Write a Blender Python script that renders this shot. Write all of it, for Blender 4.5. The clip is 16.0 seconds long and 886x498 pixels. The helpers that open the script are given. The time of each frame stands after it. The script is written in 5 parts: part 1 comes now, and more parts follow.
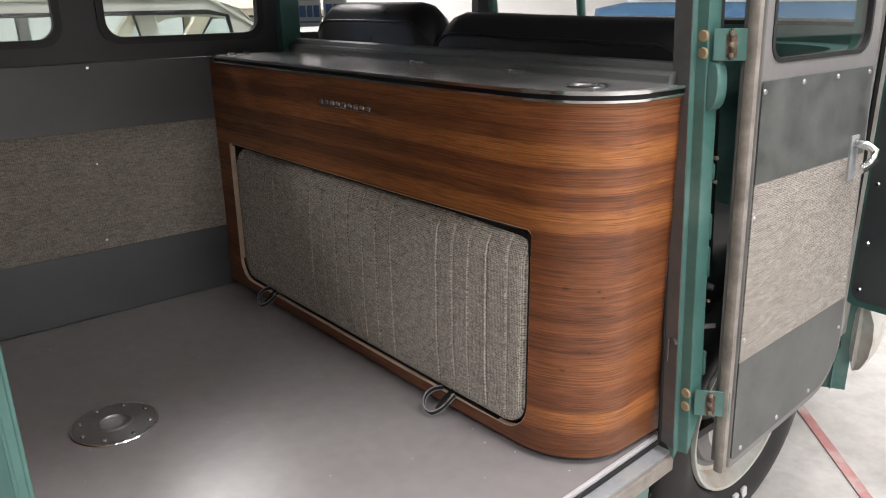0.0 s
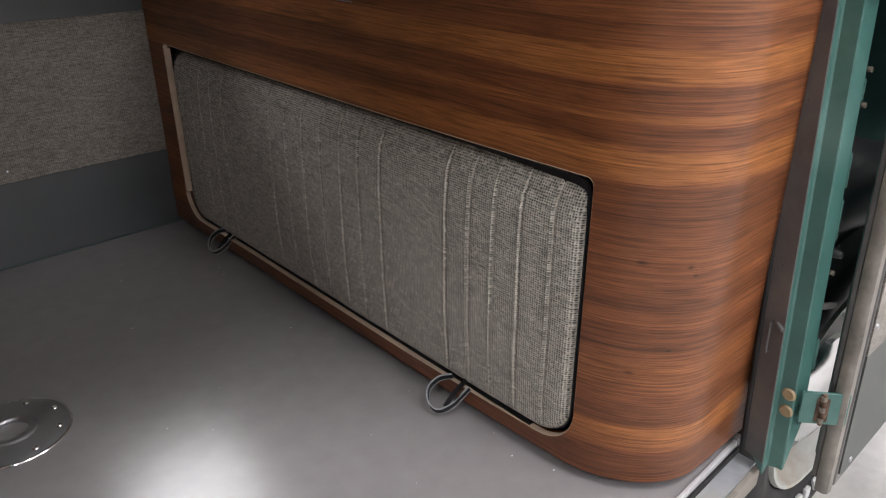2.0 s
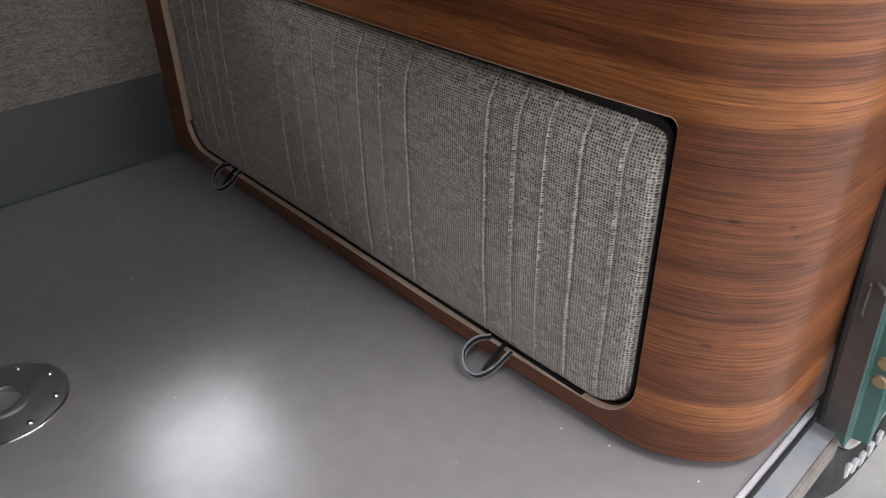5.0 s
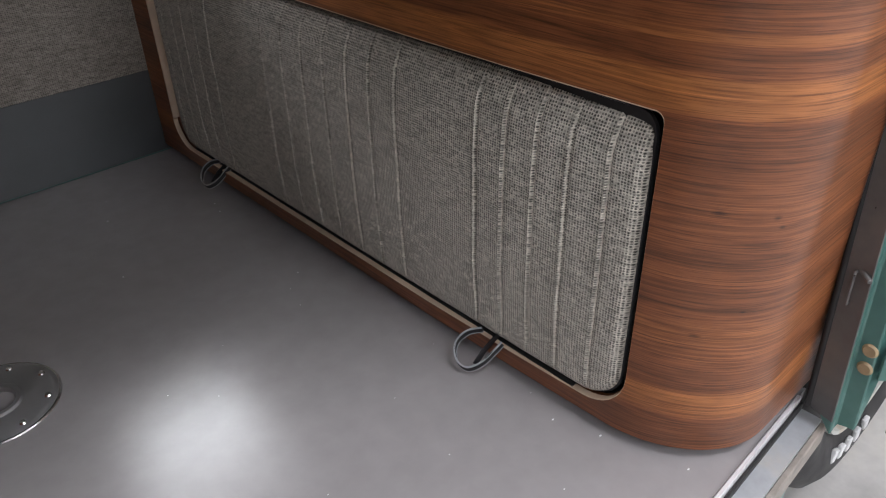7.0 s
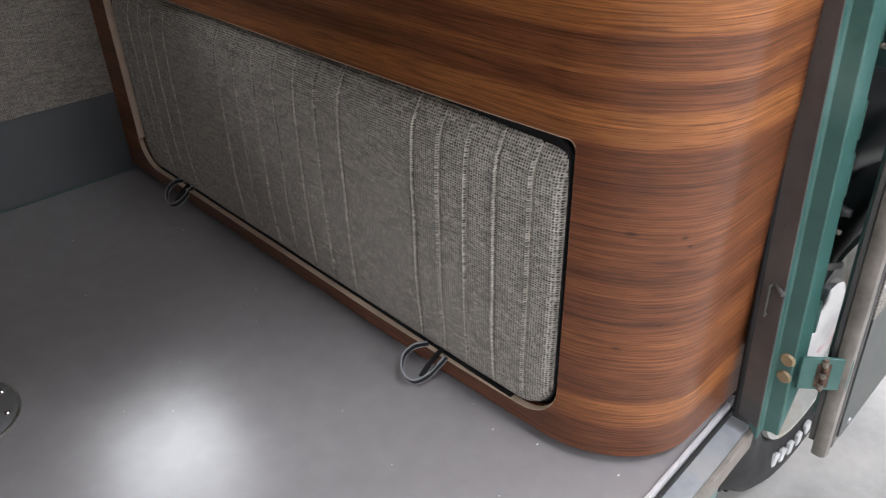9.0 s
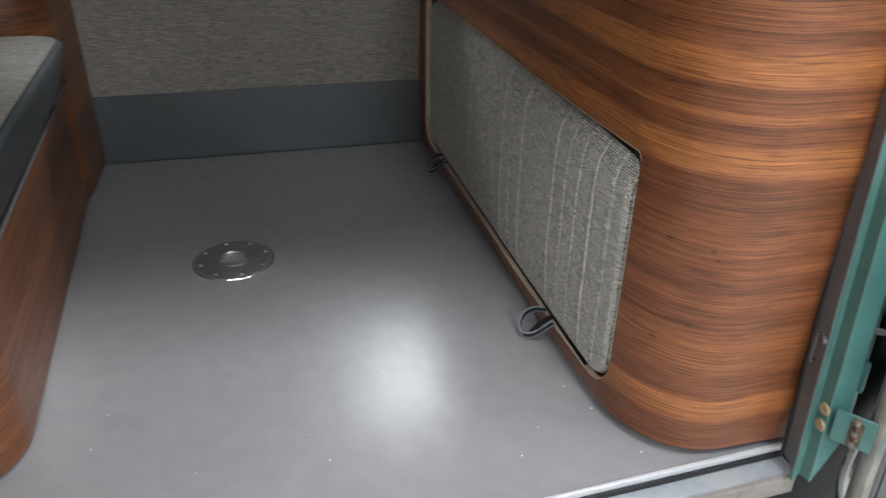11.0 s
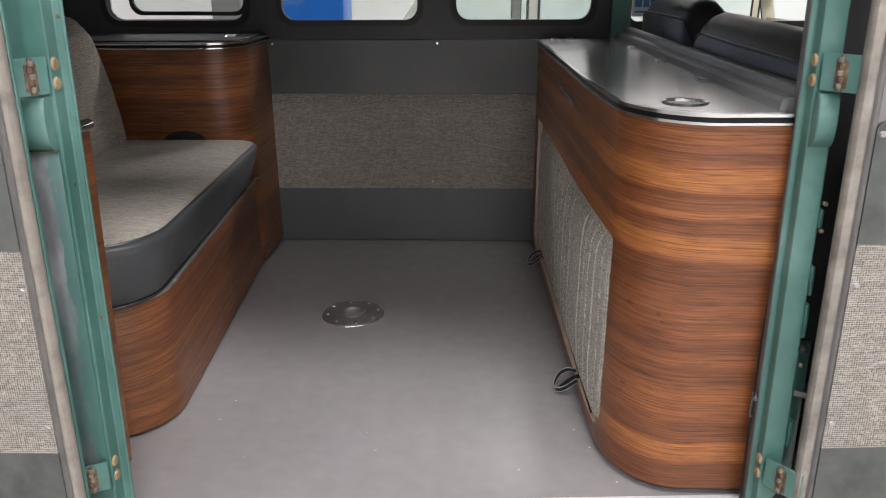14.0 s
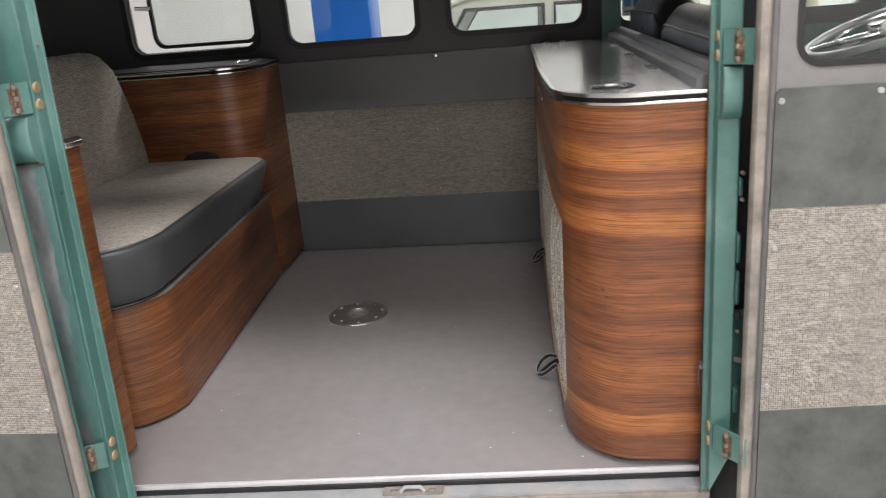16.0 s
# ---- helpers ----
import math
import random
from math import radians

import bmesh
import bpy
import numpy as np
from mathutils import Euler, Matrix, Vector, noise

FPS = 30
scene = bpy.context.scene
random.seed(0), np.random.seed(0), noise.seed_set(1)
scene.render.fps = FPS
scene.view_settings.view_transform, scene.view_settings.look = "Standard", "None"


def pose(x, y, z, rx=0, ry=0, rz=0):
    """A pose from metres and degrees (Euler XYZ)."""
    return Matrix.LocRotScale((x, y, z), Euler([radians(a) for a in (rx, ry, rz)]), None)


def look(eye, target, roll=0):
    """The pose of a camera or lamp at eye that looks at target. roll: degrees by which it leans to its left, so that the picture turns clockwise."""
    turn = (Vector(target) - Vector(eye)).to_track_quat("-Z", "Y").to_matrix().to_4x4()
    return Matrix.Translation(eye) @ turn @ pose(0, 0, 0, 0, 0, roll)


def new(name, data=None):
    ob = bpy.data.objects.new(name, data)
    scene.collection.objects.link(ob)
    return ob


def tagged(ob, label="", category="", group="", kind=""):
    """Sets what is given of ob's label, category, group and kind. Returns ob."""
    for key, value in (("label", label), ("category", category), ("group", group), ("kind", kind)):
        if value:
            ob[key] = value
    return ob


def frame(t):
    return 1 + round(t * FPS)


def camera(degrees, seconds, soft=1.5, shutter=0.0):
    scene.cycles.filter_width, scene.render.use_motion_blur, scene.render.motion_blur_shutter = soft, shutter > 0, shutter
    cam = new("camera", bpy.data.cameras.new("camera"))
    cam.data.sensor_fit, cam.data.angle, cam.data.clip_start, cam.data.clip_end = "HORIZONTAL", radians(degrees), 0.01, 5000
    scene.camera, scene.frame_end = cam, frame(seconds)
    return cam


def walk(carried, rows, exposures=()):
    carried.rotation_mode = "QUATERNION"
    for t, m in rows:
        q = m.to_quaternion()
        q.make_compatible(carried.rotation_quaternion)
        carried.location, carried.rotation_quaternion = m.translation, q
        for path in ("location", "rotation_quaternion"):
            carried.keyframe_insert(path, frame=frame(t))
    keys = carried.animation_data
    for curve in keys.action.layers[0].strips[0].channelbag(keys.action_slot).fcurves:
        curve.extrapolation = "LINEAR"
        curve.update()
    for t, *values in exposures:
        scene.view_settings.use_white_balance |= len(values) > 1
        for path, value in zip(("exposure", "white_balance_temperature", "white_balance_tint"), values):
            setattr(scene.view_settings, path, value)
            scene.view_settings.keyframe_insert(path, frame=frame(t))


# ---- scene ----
cam = camera(61.2, 16.0, soft=1.1, shutter=0.3)
PATH = [
    (0, (-0.947, -0.733, 0.884), (0.257, 0.732, 0.25), -0.7),
    (0.5, (-0.915, -0.692, 0.856), (0.283, 0.775, 0.215), -0.8),
    (1, (-0.839, -0.52, 0.824), (0.341, 0.923, 0.099), -0.9),
    (1.5, (-0.79, -0.409, 0.824), (0.415, 0.962, 0.005), -0.2),
    (2, (-0.71, -0.349, 0.805), (0.487, 0.996, -0.066), -0.2),
    (2.5, (-0.632, -0.307, 0.787), (0.518, 1.014, -0.179), -0.7),
    (3, (-0.625, -0.25, 0.782), (0.497, 1.062, -0.229), -1.2),
    (3.5, (-0.63, -0.203, 0.774), (0.483, 1.101, -0.255), -1.2),
    (4, (-0.626, -0.194, 0.775), (0.477, 1.103, -0.274), -1.3),
    (6.5, (-0.635, -0.196, 0.782), (0.474, 1.057, -0.313), -1.3),
    (7, (-0.634, -0.197, 0.784), (0.483, 1.051, -0.308), -1.4),
    (7.5, (-0.638, -0.203, 0.79), (0.489, 1.039, -0.3), -1.4),
    (8, (-0.649, -0.208, 0.797), (0.479, 1.034, -0.291), -1.9),
    (8.5, (-0.653, -0.217, 0.81), (0.489, 1.021, -0.268), -2.2),
    (8.7, (-0.634, -0.232, 0.814), (0.517, 0.998, -0.263), -1.8),
    (10.8, (-0.53, -0.657, 0.869), (0.068, 0.97, -0.129), 1.5),
    (11, (-0.496, -0.699, 0.866), (-0.061, 0.991, -0.11), 1.0),
    (11.5, (-0.373, -0.811, 0.872), (-0.313, 0.962, -0.051), 1.9),
    (12, (-0.362, -0.935, 0.907), (-0.394, 0.869, 0.045), 0.2),
    (12.5, (-0.374, -1.039, 0.916), (-0.438, 0.811, 0.159), -0.7),
    (13, (-0.356, -1.091, 0.932), (-0.435, 0.769, 0.202), -1.0),
    (13.5, (-0.309, -1.125, 0.939), (-0.378, 0.744, 0.23), -0.8),
    (14, (-0.262, -1.149, 0.943), (-0.32, 0.726, 0.251), -0.3),
    (14.5, (-0.201, -1.178, 0.94), (-0.342, 0.698, 0.261), -0.5),
    (15, (-0.147, -1.196, 0.93), (-0.367, 0.678, 0.267), -0.9),
    (15.5, (-0.1, -1.222, 0.928), (-0.366, 0.653, 0.284), -1.3),
    (16, (-0.042, -1.248, 0.908), (-0.282, 0.634, 0.275), -4.7),
]
EXPOSURES = [(0.0, 0.02, 6500, 10), (1.0, -0.06, 6400, 10), (2.5, -0.12, 6200, 10), (3.5, -0.06, 6100, 10), (8.7, -0.04, 6000, 9), (11.0, 0.0, 5850, 3), (11.5, 0.0, 5850, 3), (13.0, -0.02, 6250, 9), (14.5, -0.05, 6400, 10), (15.5, -0.04, 6500, 10), (16.0, 0.02, 6500, 10)]
walk(cam, [(t, look(eye, target, roll)) for t, eye, target, roll in PATH], EXPOSURES)


# ---- light ----
# Van axes: x towards the van's nose, y into the van from the side doorway, z up from the load floor.
GROUND = -0.40
world = bpy.data.worlds.new("hall_air")
scene.world = world
world.use_nodes = True
world.node_tree.nodes["Background"].inputs[0].default_value = (0.9, 0.95, 1.0, 1)
world.node_tree.nodes["Background"].inputs[1].default_value = 0.15


def hall_lamp(x, y, watts, w=1.3, d=1.3, z=4.3):
    data = bpy.data.lights.new("hall_lamp", "AREA")
    data.shape, data.size, data.size_y, data.energy, data.color = "RECTANGLE", w, d, watts, (1.0, 0.945, 0.945)
    ob = new("hall_lamp", data)
    ob.location = (x, y, z)
    return tagged(ob, "bright white high-bay lamp under the hall ceiling", "ceiling lamp", "hall lamps")


for lx, ly, lw in ((-3.2, -1.9, 75), (0.4, -1.9, 130), (3.2, -1.9, 128), (-3.2, -7.2, 100), (0.6, -7.2, 345), (5.4, -7.2, 250), (0.95, 5.2, 160), (-4.6, 5.7, 120), (5.2, 5.7, 330), (8.8, 0.5, 260)):
    hall_lamp(lx, ly, lw)


# ---- materials ----
def mat(name):
    m = bpy.data.materials.new(name)
    m.use_nodes = True
    return m, m.node_tree, m.node_tree.nodes["Principled BSDF"]


def node(nt, kind, **inputs):
    n = nt.nodes.new(kind)
    for k, v in inputs.items():
        n.inputs[k.replace("_", " ")].default_value = v
    return n


def ramp(nt, source, stops):
    n = nt.nodes.new("ShaderNodeValToRGB")
    while len(n.color_ramp.elements) < len(stops):
        n.color_ramp.elements.new(0.5)
    for e, (p, c) in zip(n.color_ramp.elements, stops):
        e.position, e.color = p, (*c, 1) if len(c) == 3 else c
    nt.links.new(source, n.inputs[0])
    return n.outputs[0]


def mix(nt, factor, a, b, blend="MIX"):
    n = nt.nodes.new("ShaderNodeMix")
    n.data_type, n.blend_type = "RGBA", blend
    for sock, v in ((n.inputs[0], factor), (n.inputs[6], a), (n.inputs[7], b)):
        if isinstance(v, (int, float)):
            sock.default_value = v
        elif isinstance(v, tuple):
            sock.default_value = (*v, 1)
        else:
            nt.links.new(v, sock)
    return n.outputs[2]


def coords(nt, kind="Object", scale=(1, 1, 1)):
    tc = nt.nodes.new("ShaderNodeTexCoord")
    mp = nt.nodes.new("ShaderNodeMapping")
    mp.inputs["Scale"].default_value = scale
    nt.links.new(tc.outputs[kind], mp.inputs[0])
    return mp.outputs[0]


def noise_tex(nt, vector, scale, detail=4.0, rough=0.55, distortion=0.0):
    n = node(nt, "ShaderNodeTexNoise", Scale=scale, Detail=detail, Roughness=rough, Distortion=distortion)
    nt.links.new(vector, n.inputs["Vector"])
    return n.outputs["Fac"]


def bump(nt, bsdf, height, strength=0.2, distance=0.001):
    b = node(nt, "ShaderNodeBump", Strength=strength, Distance=distance)
    nt.links.new(height, b.inputs["Height"])
    nt.links.new(b.outputs[0], bsdf.inputs["Normal"])


def paint(name, colour, rough=0.4, wear=0.25, spread=2.0, coat=0.0, metal=0.0, worn=None, fine=60.0, spec=0.5, gloss=0.2):
    """Painted or moulded surface with broad fading, fine grain and uneven gloss."""
    m, nt, p = mat(name)
    v = coords(nt)
    broad = noise_tex(nt, v, spread, 5.0, 0.6)
    grain = noise_tex(nt, v, fine, 3.0)
    dark = tuple(c * (1 - wear) for c in colour)
    light = worn or tuple(min(1, c * (1 + wear)) for c in colour)
    c1 = ramp(nt, broad, [(0.3, dark), (0.5, colour), (0.72, light)])
    nt.links.new(mix(nt, 0.12, c1, grain, "OVERLAY"), p.inputs["Base Color"])
    nt.links.new(ramp(nt, broad, [(0.3, (rough * (1 - gloss),) * 3), (0.75, (min(1, rough * (1 + gloss * 1.25)),) * 3)]), p.inputs["Roughness"])
    p.inputs["Metallic"].default_value, p.inputs["Coat Weight"].default_value = metal, coat
    p.inputs["Specular IOR Level"].default_value = spec
    bump(nt, p, grain, 0.08)
    return m


def faded_paint(name, colour, bare, reach, rough=0.4):
    """Old paint rubbed through to pale primer in ragged blotches; reach: how far towards the doorway."""
    m, nt, p = mat(name)
    v = coords(nt)
    sep = nt.nodes.new("ShaderNodeSeparateXYZ")
    nt.links.new(v, sep.inputs[0])
    blot = noise_tex(nt, coords(nt, "Object", (40, 40, 11)), 1.0, 6.0, 0.65)
    # rubbed mostly on the side towards the hinged door, with a ragged edge
    edge = maths(nt, "ADD", maths(nt, "MULTIPLY", maths(nt, "SUBTRACT", reach, sep.outputs["X"]), 22.0), blot)
    worn = ramp(nt, edge, [(0.46, (0, 0, 0)), (0.53, (0.7,) * 3), (0.70, (1, 1, 1))])
    worn = mix(nt, 1.0, worn, ramp(nt, maths(nt, "ADD", sep.outputs["Z"], maths(nt, "MULTIPLY", blot, 0.12)), [(0.10, (0.15,) * 3), (0.22, (0.75,) * 3), (0.28, (0.2,) * 3), (0.42, (0.55,) * 3), (0.56, (1, 1, 1)), (0.735, (1, 1, 1)), (0.75, (0.2,) * 3)]), "MULTIPLY")
    bare = ramp(nt, noise_tex(nt, coords(nt, "Object", (25, 25, 9)), 1.0, 4.0), [(0.38, tuple(c * 0.62 for c in bare)), (0.62, tuple(c * 1.25 for c in bare))])
    grain = noise_tex(nt, v, 60.0, 3.0)
    base = ramp(nt, noise_tex(nt, v, 7.0, 5.0), [(0.3, tuple(c * 0.82 for c in colour)), (0.7, tuple(c * 1.15 for c in colour))])
    c = mix(nt, worn, base, bare)
    nt.links.new(mix(nt, 0.12, c, grain, "OVERLAY"), p.inputs["Base Color"])
    p.inputs["Roughness"].default_value = rough
    bump(nt, p, grain, 0.08)
    return m


def wood_material(name, dark, mid, light, seed=0.0, planks=None, knots=(), fine=1.0):
    """Walnut veneer, grain along u of the sheet's own uv map (metres). planks: (height, tone 0 to 1) of its figure, or chance bands."""
    m, nt, p = mat(name)
    uv = nt.nodes.new("ShaderNodeTexCoord").outputs["UV"]
    mp = nt.nodes.new("ShaderNodeMapping")
    mp.inputs["Location"].default_value = (seed, seed * 1.7, seed)
    mp.inputs["Scale"].default_value = (0.5, 1.0, 1.0)
    nt.links.new(uv, mp.inputs[0])
    wav = node(nt, "ShaderNodeTexNoise", Scale=3.5, Detail=2.5)
    nt.links.new(mp.outputs[0], wav.inputs["Vector"])
    add = nt.nodes.new("ShaderNodeVectorMath")
    add.operation = "MULTIPLY_ADD"
    add.inputs[1].default_value = (0.0, 0.017, 0.0)
    nt.links.new(wav.outputs["Color"], add.inputs[0])
    nt.links.new(uv, add.inputs[2])

    def layer(sx, sy, detail, rough):
        q = nt.nodes.new("ShaderNodeMapping")
        q.inputs["Location"].default_value = (seed, seed, 0)
        q.inputs["Scale"].default_value = (sx, sy, 1)
        nt.links.new(add.outputs[0], q.inputs[0])
        return noise_tex(nt, q.outputs[0], 1.0, detail, rough)

    if planks:
        sep = nt.nodes.new("ShaderNodeSeparateXYZ")
        nt.links.new(add.outputs[0], sep.inputs[0])
        shift = nt.nodes.new("ShaderNodeMath")
        shift.operation = "SUBTRACT"
        shift.inputs[1].default_value = 0.0085
        nt.links.new(sep.outputs[1], shift.inputs[0])
        tone = ramp(nt, shift.outputs[0], [(z, (g, g, g)) for z, g in planks])
        tone = mix(nt, 0.30, tone, layer(0.9, 16.0, 4.0, 0.6))
        c = ramp(nt, tone, [(0.05, dark), (0.48, mid), (0.90, light)])
    else:
        tone = layer(0.5, 13.0, 4.0, 0.6)
        c = ramp(nt, tone, [(0.28, dark), (0.5, mid), (0.78, light)])
    streaks = layer(0.7, 95.0, 4.0, 0.65)
    lines = layer(0.6, 340.0, 5.0, 0.72)
    hairs = layer(14.0, 560.0, 2.0, 0.6)
    figure = layer(9.0, 38.0, 5.0, 0.7)
    growth = layer(0.55, 26.0, 3.0, 0.5)
    c = mix(nt, 0.42, c, ramp(nt, streaks, [(0.36, (0.52, 0.47, 0.44)), (0.46, (0.90, 0.88, 0.87)), (0.56, (1, 1, 1)), (0.66, (1.2, 1.18, 1.14))]), "MULTIPLY")
    c = mix(nt, 0.65 * fine, c, ramp(nt, lines, [(0.34, (0.36, 0.30, 0.28)), (0.42, (0.70, 0.66, 0.64)), (0.46, (1.0, 1.0, 1.0)), (0.55, (1.02, 1.02, 1.02)), (0.60, (1.28, 1.27, 1.22)), (0.70, (1.5, 1.48, 1.4))]), "MULTIPLY")
    c = mix(nt, 0.75 * fine, c, ramp(nt, hairs, [(0.36, (0.40, 0.35, 0.33)), (0.50, (0.98, 0.98, 0.98)), (0.64, (1.25, 1.24, 1.2))]), "MULTIPLY")
    c = mix(nt, 0.5, c, ramp(nt, figure, [(0.33, (0.55, 0.50, 0.48)), (0.52, (1, 1, 1))]), "MULTIPLY")
    # thin dark and pale year lines
    c = mix(nt, 0.6, c, ramp(nt, growth, [(0.370, (1, 1, 1)), (0.390, (0.42, 0.35, 0.32)), (0.400, (1.15, 1.12, 1.08)), (0.440, (1, 1, 1)), (0.462, (0.48, 0.41, 0.38)), (0.472, (1.25, 1.22, 1.15)), (0.505, (1, 1, 1)),
                                           (0.525, (0.40, 0.34, 0.31)), (0.535, (1.2, 1.18, 1.12)), (0.570, (1, 1, 1)), (0.590, (0.50, 0.43, 0.40)), (0.600, (1.15, 1.12, 1.1)), (0.650, (0.55, 0.48, 0.45)), (0.665, (1, 1, 1))]), "MULTIPLY")
    for ku, kv, ru, rv in knots:
        q = nt.nodes.new("ShaderNodeMapping")
        q.inputs["Location"].default_value = (-ku / ru, -(kv + 0.0085) / rv, 0)
        q.inputs["Scale"].default_value = (1 / ru, 1 / rv, 0)
        nt.links.new(add.outputs[0], q.inputs[0])
        far = nt.nodes.new("ShaderNodeVectorMath")
        far.operation = "LENGTH"
        nt.links.new(q.outputs[0], far.inputs[0])
        d = maths(nt, "ADD", far.outputs["Value"], maths(nt, "MULTIPLY", maths(nt, "SUBTRACT", hairs, 0.5), 1.2))
        c = mix(nt, 0.85, c, ramp(nt, d, [(0.25, (0.24, 0.19, 0.17)), (1.0, (1, 1, 1))]), "MULTIPLY")
    nt.links.new(c, p.inputs["Base Color"])
    nt.links.new(ramp(nt, lines, [(0.35, (0.46,) * 3), (0.65, (0.32,) * 3)]), p.inputs["Roughness"])
    p.inputs["Coat Weight"].default_value = 0.15
    p.inputs["Coat Roughness"].default_value = 0.3
    bump(nt, p, hairs, 0.15, 0.0006)
    return m


def maths(nt, op, a, b=None):
    n = nt.nodes.new("ShaderNodeMath")
    n.operation = op
    for sock, v in zip(n.inputs, (a, b)):
        if isinstance(v, (int, float)):
            sock.default_value = v
        elif v is not None:
            nt.links.new(v, sock)
    return n.outputs[0]


def tweed_material(name, light, dark, pitch=(0.0047, 0.0043), uv="UV", wander=0.5, regular=0.8, speckle=0.5, uneven=0.22):
    """Woven salt-and-pepper upholstery: pale picks of uneven brightness on dark yarn; the uv map is in metres."""
    m, nt, p = mat(name)
    src = nt.nodes.new("ShaderNodeTexCoord").outputs[uv]

    def stretched(sx, sy, detail=1.0):
        q = nt.nodes.new("ShaderNodeMapping")
        q.inputs["Scale"].default_value = (sx, sy, 1)
        nt.links.new(src, q.inputs[0])
        return noise_tex(nt, q.outputs[0], 1.0, detail)

    sep = nt.nodes.new("ShaderNodeSeparateXYZ")
    nt.links.new(src, sep.inputs[0])
    v = maths(nt, "ADD", maths(nt, "MULTIPLY", sep.outputs[1], 1 / pitch[1]), maths(nt, "MULTIPLY", stretched(30, 40, 3.0), wander))
    u = maths(nt, "ADD", maths(nt, "MULTIPLY", sep.outputs[0], 1 / pitch[0]), maths(nt, "MULTIPLY", stretched(40, 30, 3.0), wander))
    cell = nt.nodes.new("ShaderNodeCombineXYZ")
    nt.links.new(u, cell.inputs[0])
    nt.links.new(v, cell.inputs[1])
    rnd = node(nt, "ShaderNodeTexVoronoi", Scale=1.0, Randomness=uneven)
    rnd.voronoi_dimensions = "2D"
    nt.links.new(cell.outputs[0], rnd.inputs["Vector"])
    grey = node(nt, "ShaderNodeSeparateColor")
    nt.links.new(rnd.outputs["Color"], grey.inputs[0])
    hole = ramp(nt, rnd.outputs["Distance"], [(0.24, (1, 1, 1)), (0.42, (0, 0, 0))])
    depth = ramp(nt, grey.outputs[0], [(0.05, (0.35,) * 3), (0.45, (0.9,) * 3), (0.8, (1, 1, 1))])
    f = maths(nt, "SUBTRACT", 1.0, maths(nt, "MULTIPLY", mix(nt, 1.0, hole, depth, "MULTIPLY"), regular))
    f = mix(nt, 0.22, f, stretched(420, 300, 3.0))
    c = ramp(nt, f, [(0.18, dark), (0.55, tuple((a + b) / 2.2 for a, b in zip(light, dark))), (0.86, light)])
    # picks of uneven brightness, and darker yarn running along the rows
    c = mix(nt, speckle, c, ramp(nt, grey.outputs[1], [(0.10, (0.40,) * 3), (0.5, (0.95,) * 3), (0.9, (1.4,) * 3)]), "MULTIPLY")
    c = mix(nt, 0.6, c, ramp(nt, stretched(35, 230, 3.0), [(0.36, (0.62, 0.61, 0.60)), (0.5, (1, 1, 1)), (0.66, (1.15,) * 3)]), "MULTIPLY")
    tint = ramp(nt, stretched(14, 55, 4.0), [(0.35, (0.78, 0.77, 0.76)), (0.65, (1, 1, 1))])
    nt.links.new(mix(nt, 0.6, c, tint, "MULTIPLY"), p.inputs["Base Color"])
    p.inputs["Roughness"].default_value = 0.95
    p.inputs["Specular IOR Level"].default_value = 0.15
    p.inputs["Sheen Weight"].default_value = 0.1
    bump(nt, p, f, 0.6, 0.0012)
    return m


def metal_material(name, colour, rough, brushed=None, metal=1.0):
    m, nt, p = mat(name)
    p.inputs["Metallic"].default_value = metal
    v = coords(nt, "Object", brushed or (1, 1, 1))
    g = noise_tex(nt, v, 40.0 if brushed else 12.0, 4.0)
    nt.links.new(ramp(nt, g, [(0.3, tuple(c * 0.85 for c in colour)), (0.7, colour)]), p.inputs["Base Color"])
    nt.links.new(ramp(nt, g, [(0.3, (rough * 0.75,) * 3), (0.7, (rough * 1.3,) * 3)]), p.inputs["Roughness"])
    bump(nt, p, g, 0.05, 0.0004)
    return m


def glass_material(name, tint=(1, 1, 1)):
    m, nt, p = mat(name)
    out = nt.nodes["Material Output"]
    clear = node(nt, "ShaderNodeBsdfTransparent", Color=(*tint, 1))
    shine = node(nt, "ShaderNodeBsdfGlossy", Roughness=0.02)
    facing = node(nt, "ShaderNodeLayerWeight", Blend=0.5).outputs["Facing"]
    gloss = maths(nt, "ADD", maths(nt, "MULTIPLY", maths(nt, "POWER", facing, 5.0), 0.9), 0.04)
    mx = nt.nodes.new("ShaderNodeMixShader")
    nt.links.new(gloss, mx.inputs[0])
    nt.links.new(clear.outputs[0], mx.inputs[1])
    nt.links.new(shine.outputs[0], mx.inputs[2])
    nt.links.new(mx.outputs[0], out.inputs[0])
    return m


WOOD = wood_material("walnut_veneer", (0.085, 0.030, 0.013), (0.205, 0.078, 0.030), (0.36, 0.150, 0.047))
FIGURE = ((0.03, 0.22), (0.065, 0.25), (0.078, 0.70), (0.110, 0.80), (0.122, 0.36), (0.155, 0.32), (0.18, 0.48), (0.205, 0.60), (0.230, 0.46), (0.245, 0.20), (0.272, 0.26), (0.280, 0.52),
          (0.298, 0.50), (0.306, 0.20), (0.322, 0.26), (0.335, 0.46), (0.385, 0.50), (0.42, 0.30), (0.474, 0.30), (0.482, 0.80), (0.515, 0.84), (0.524, 0.34), (0.545, 0.22), (0.555, 0.66), (0.562, 0.68),
          (0.570, 0.36), (0.594, 0.30), (0.602, 0.82), (0.634, 0.88), (0.642, 0.50), (0.664, 0.28), (0.69, 0.55))
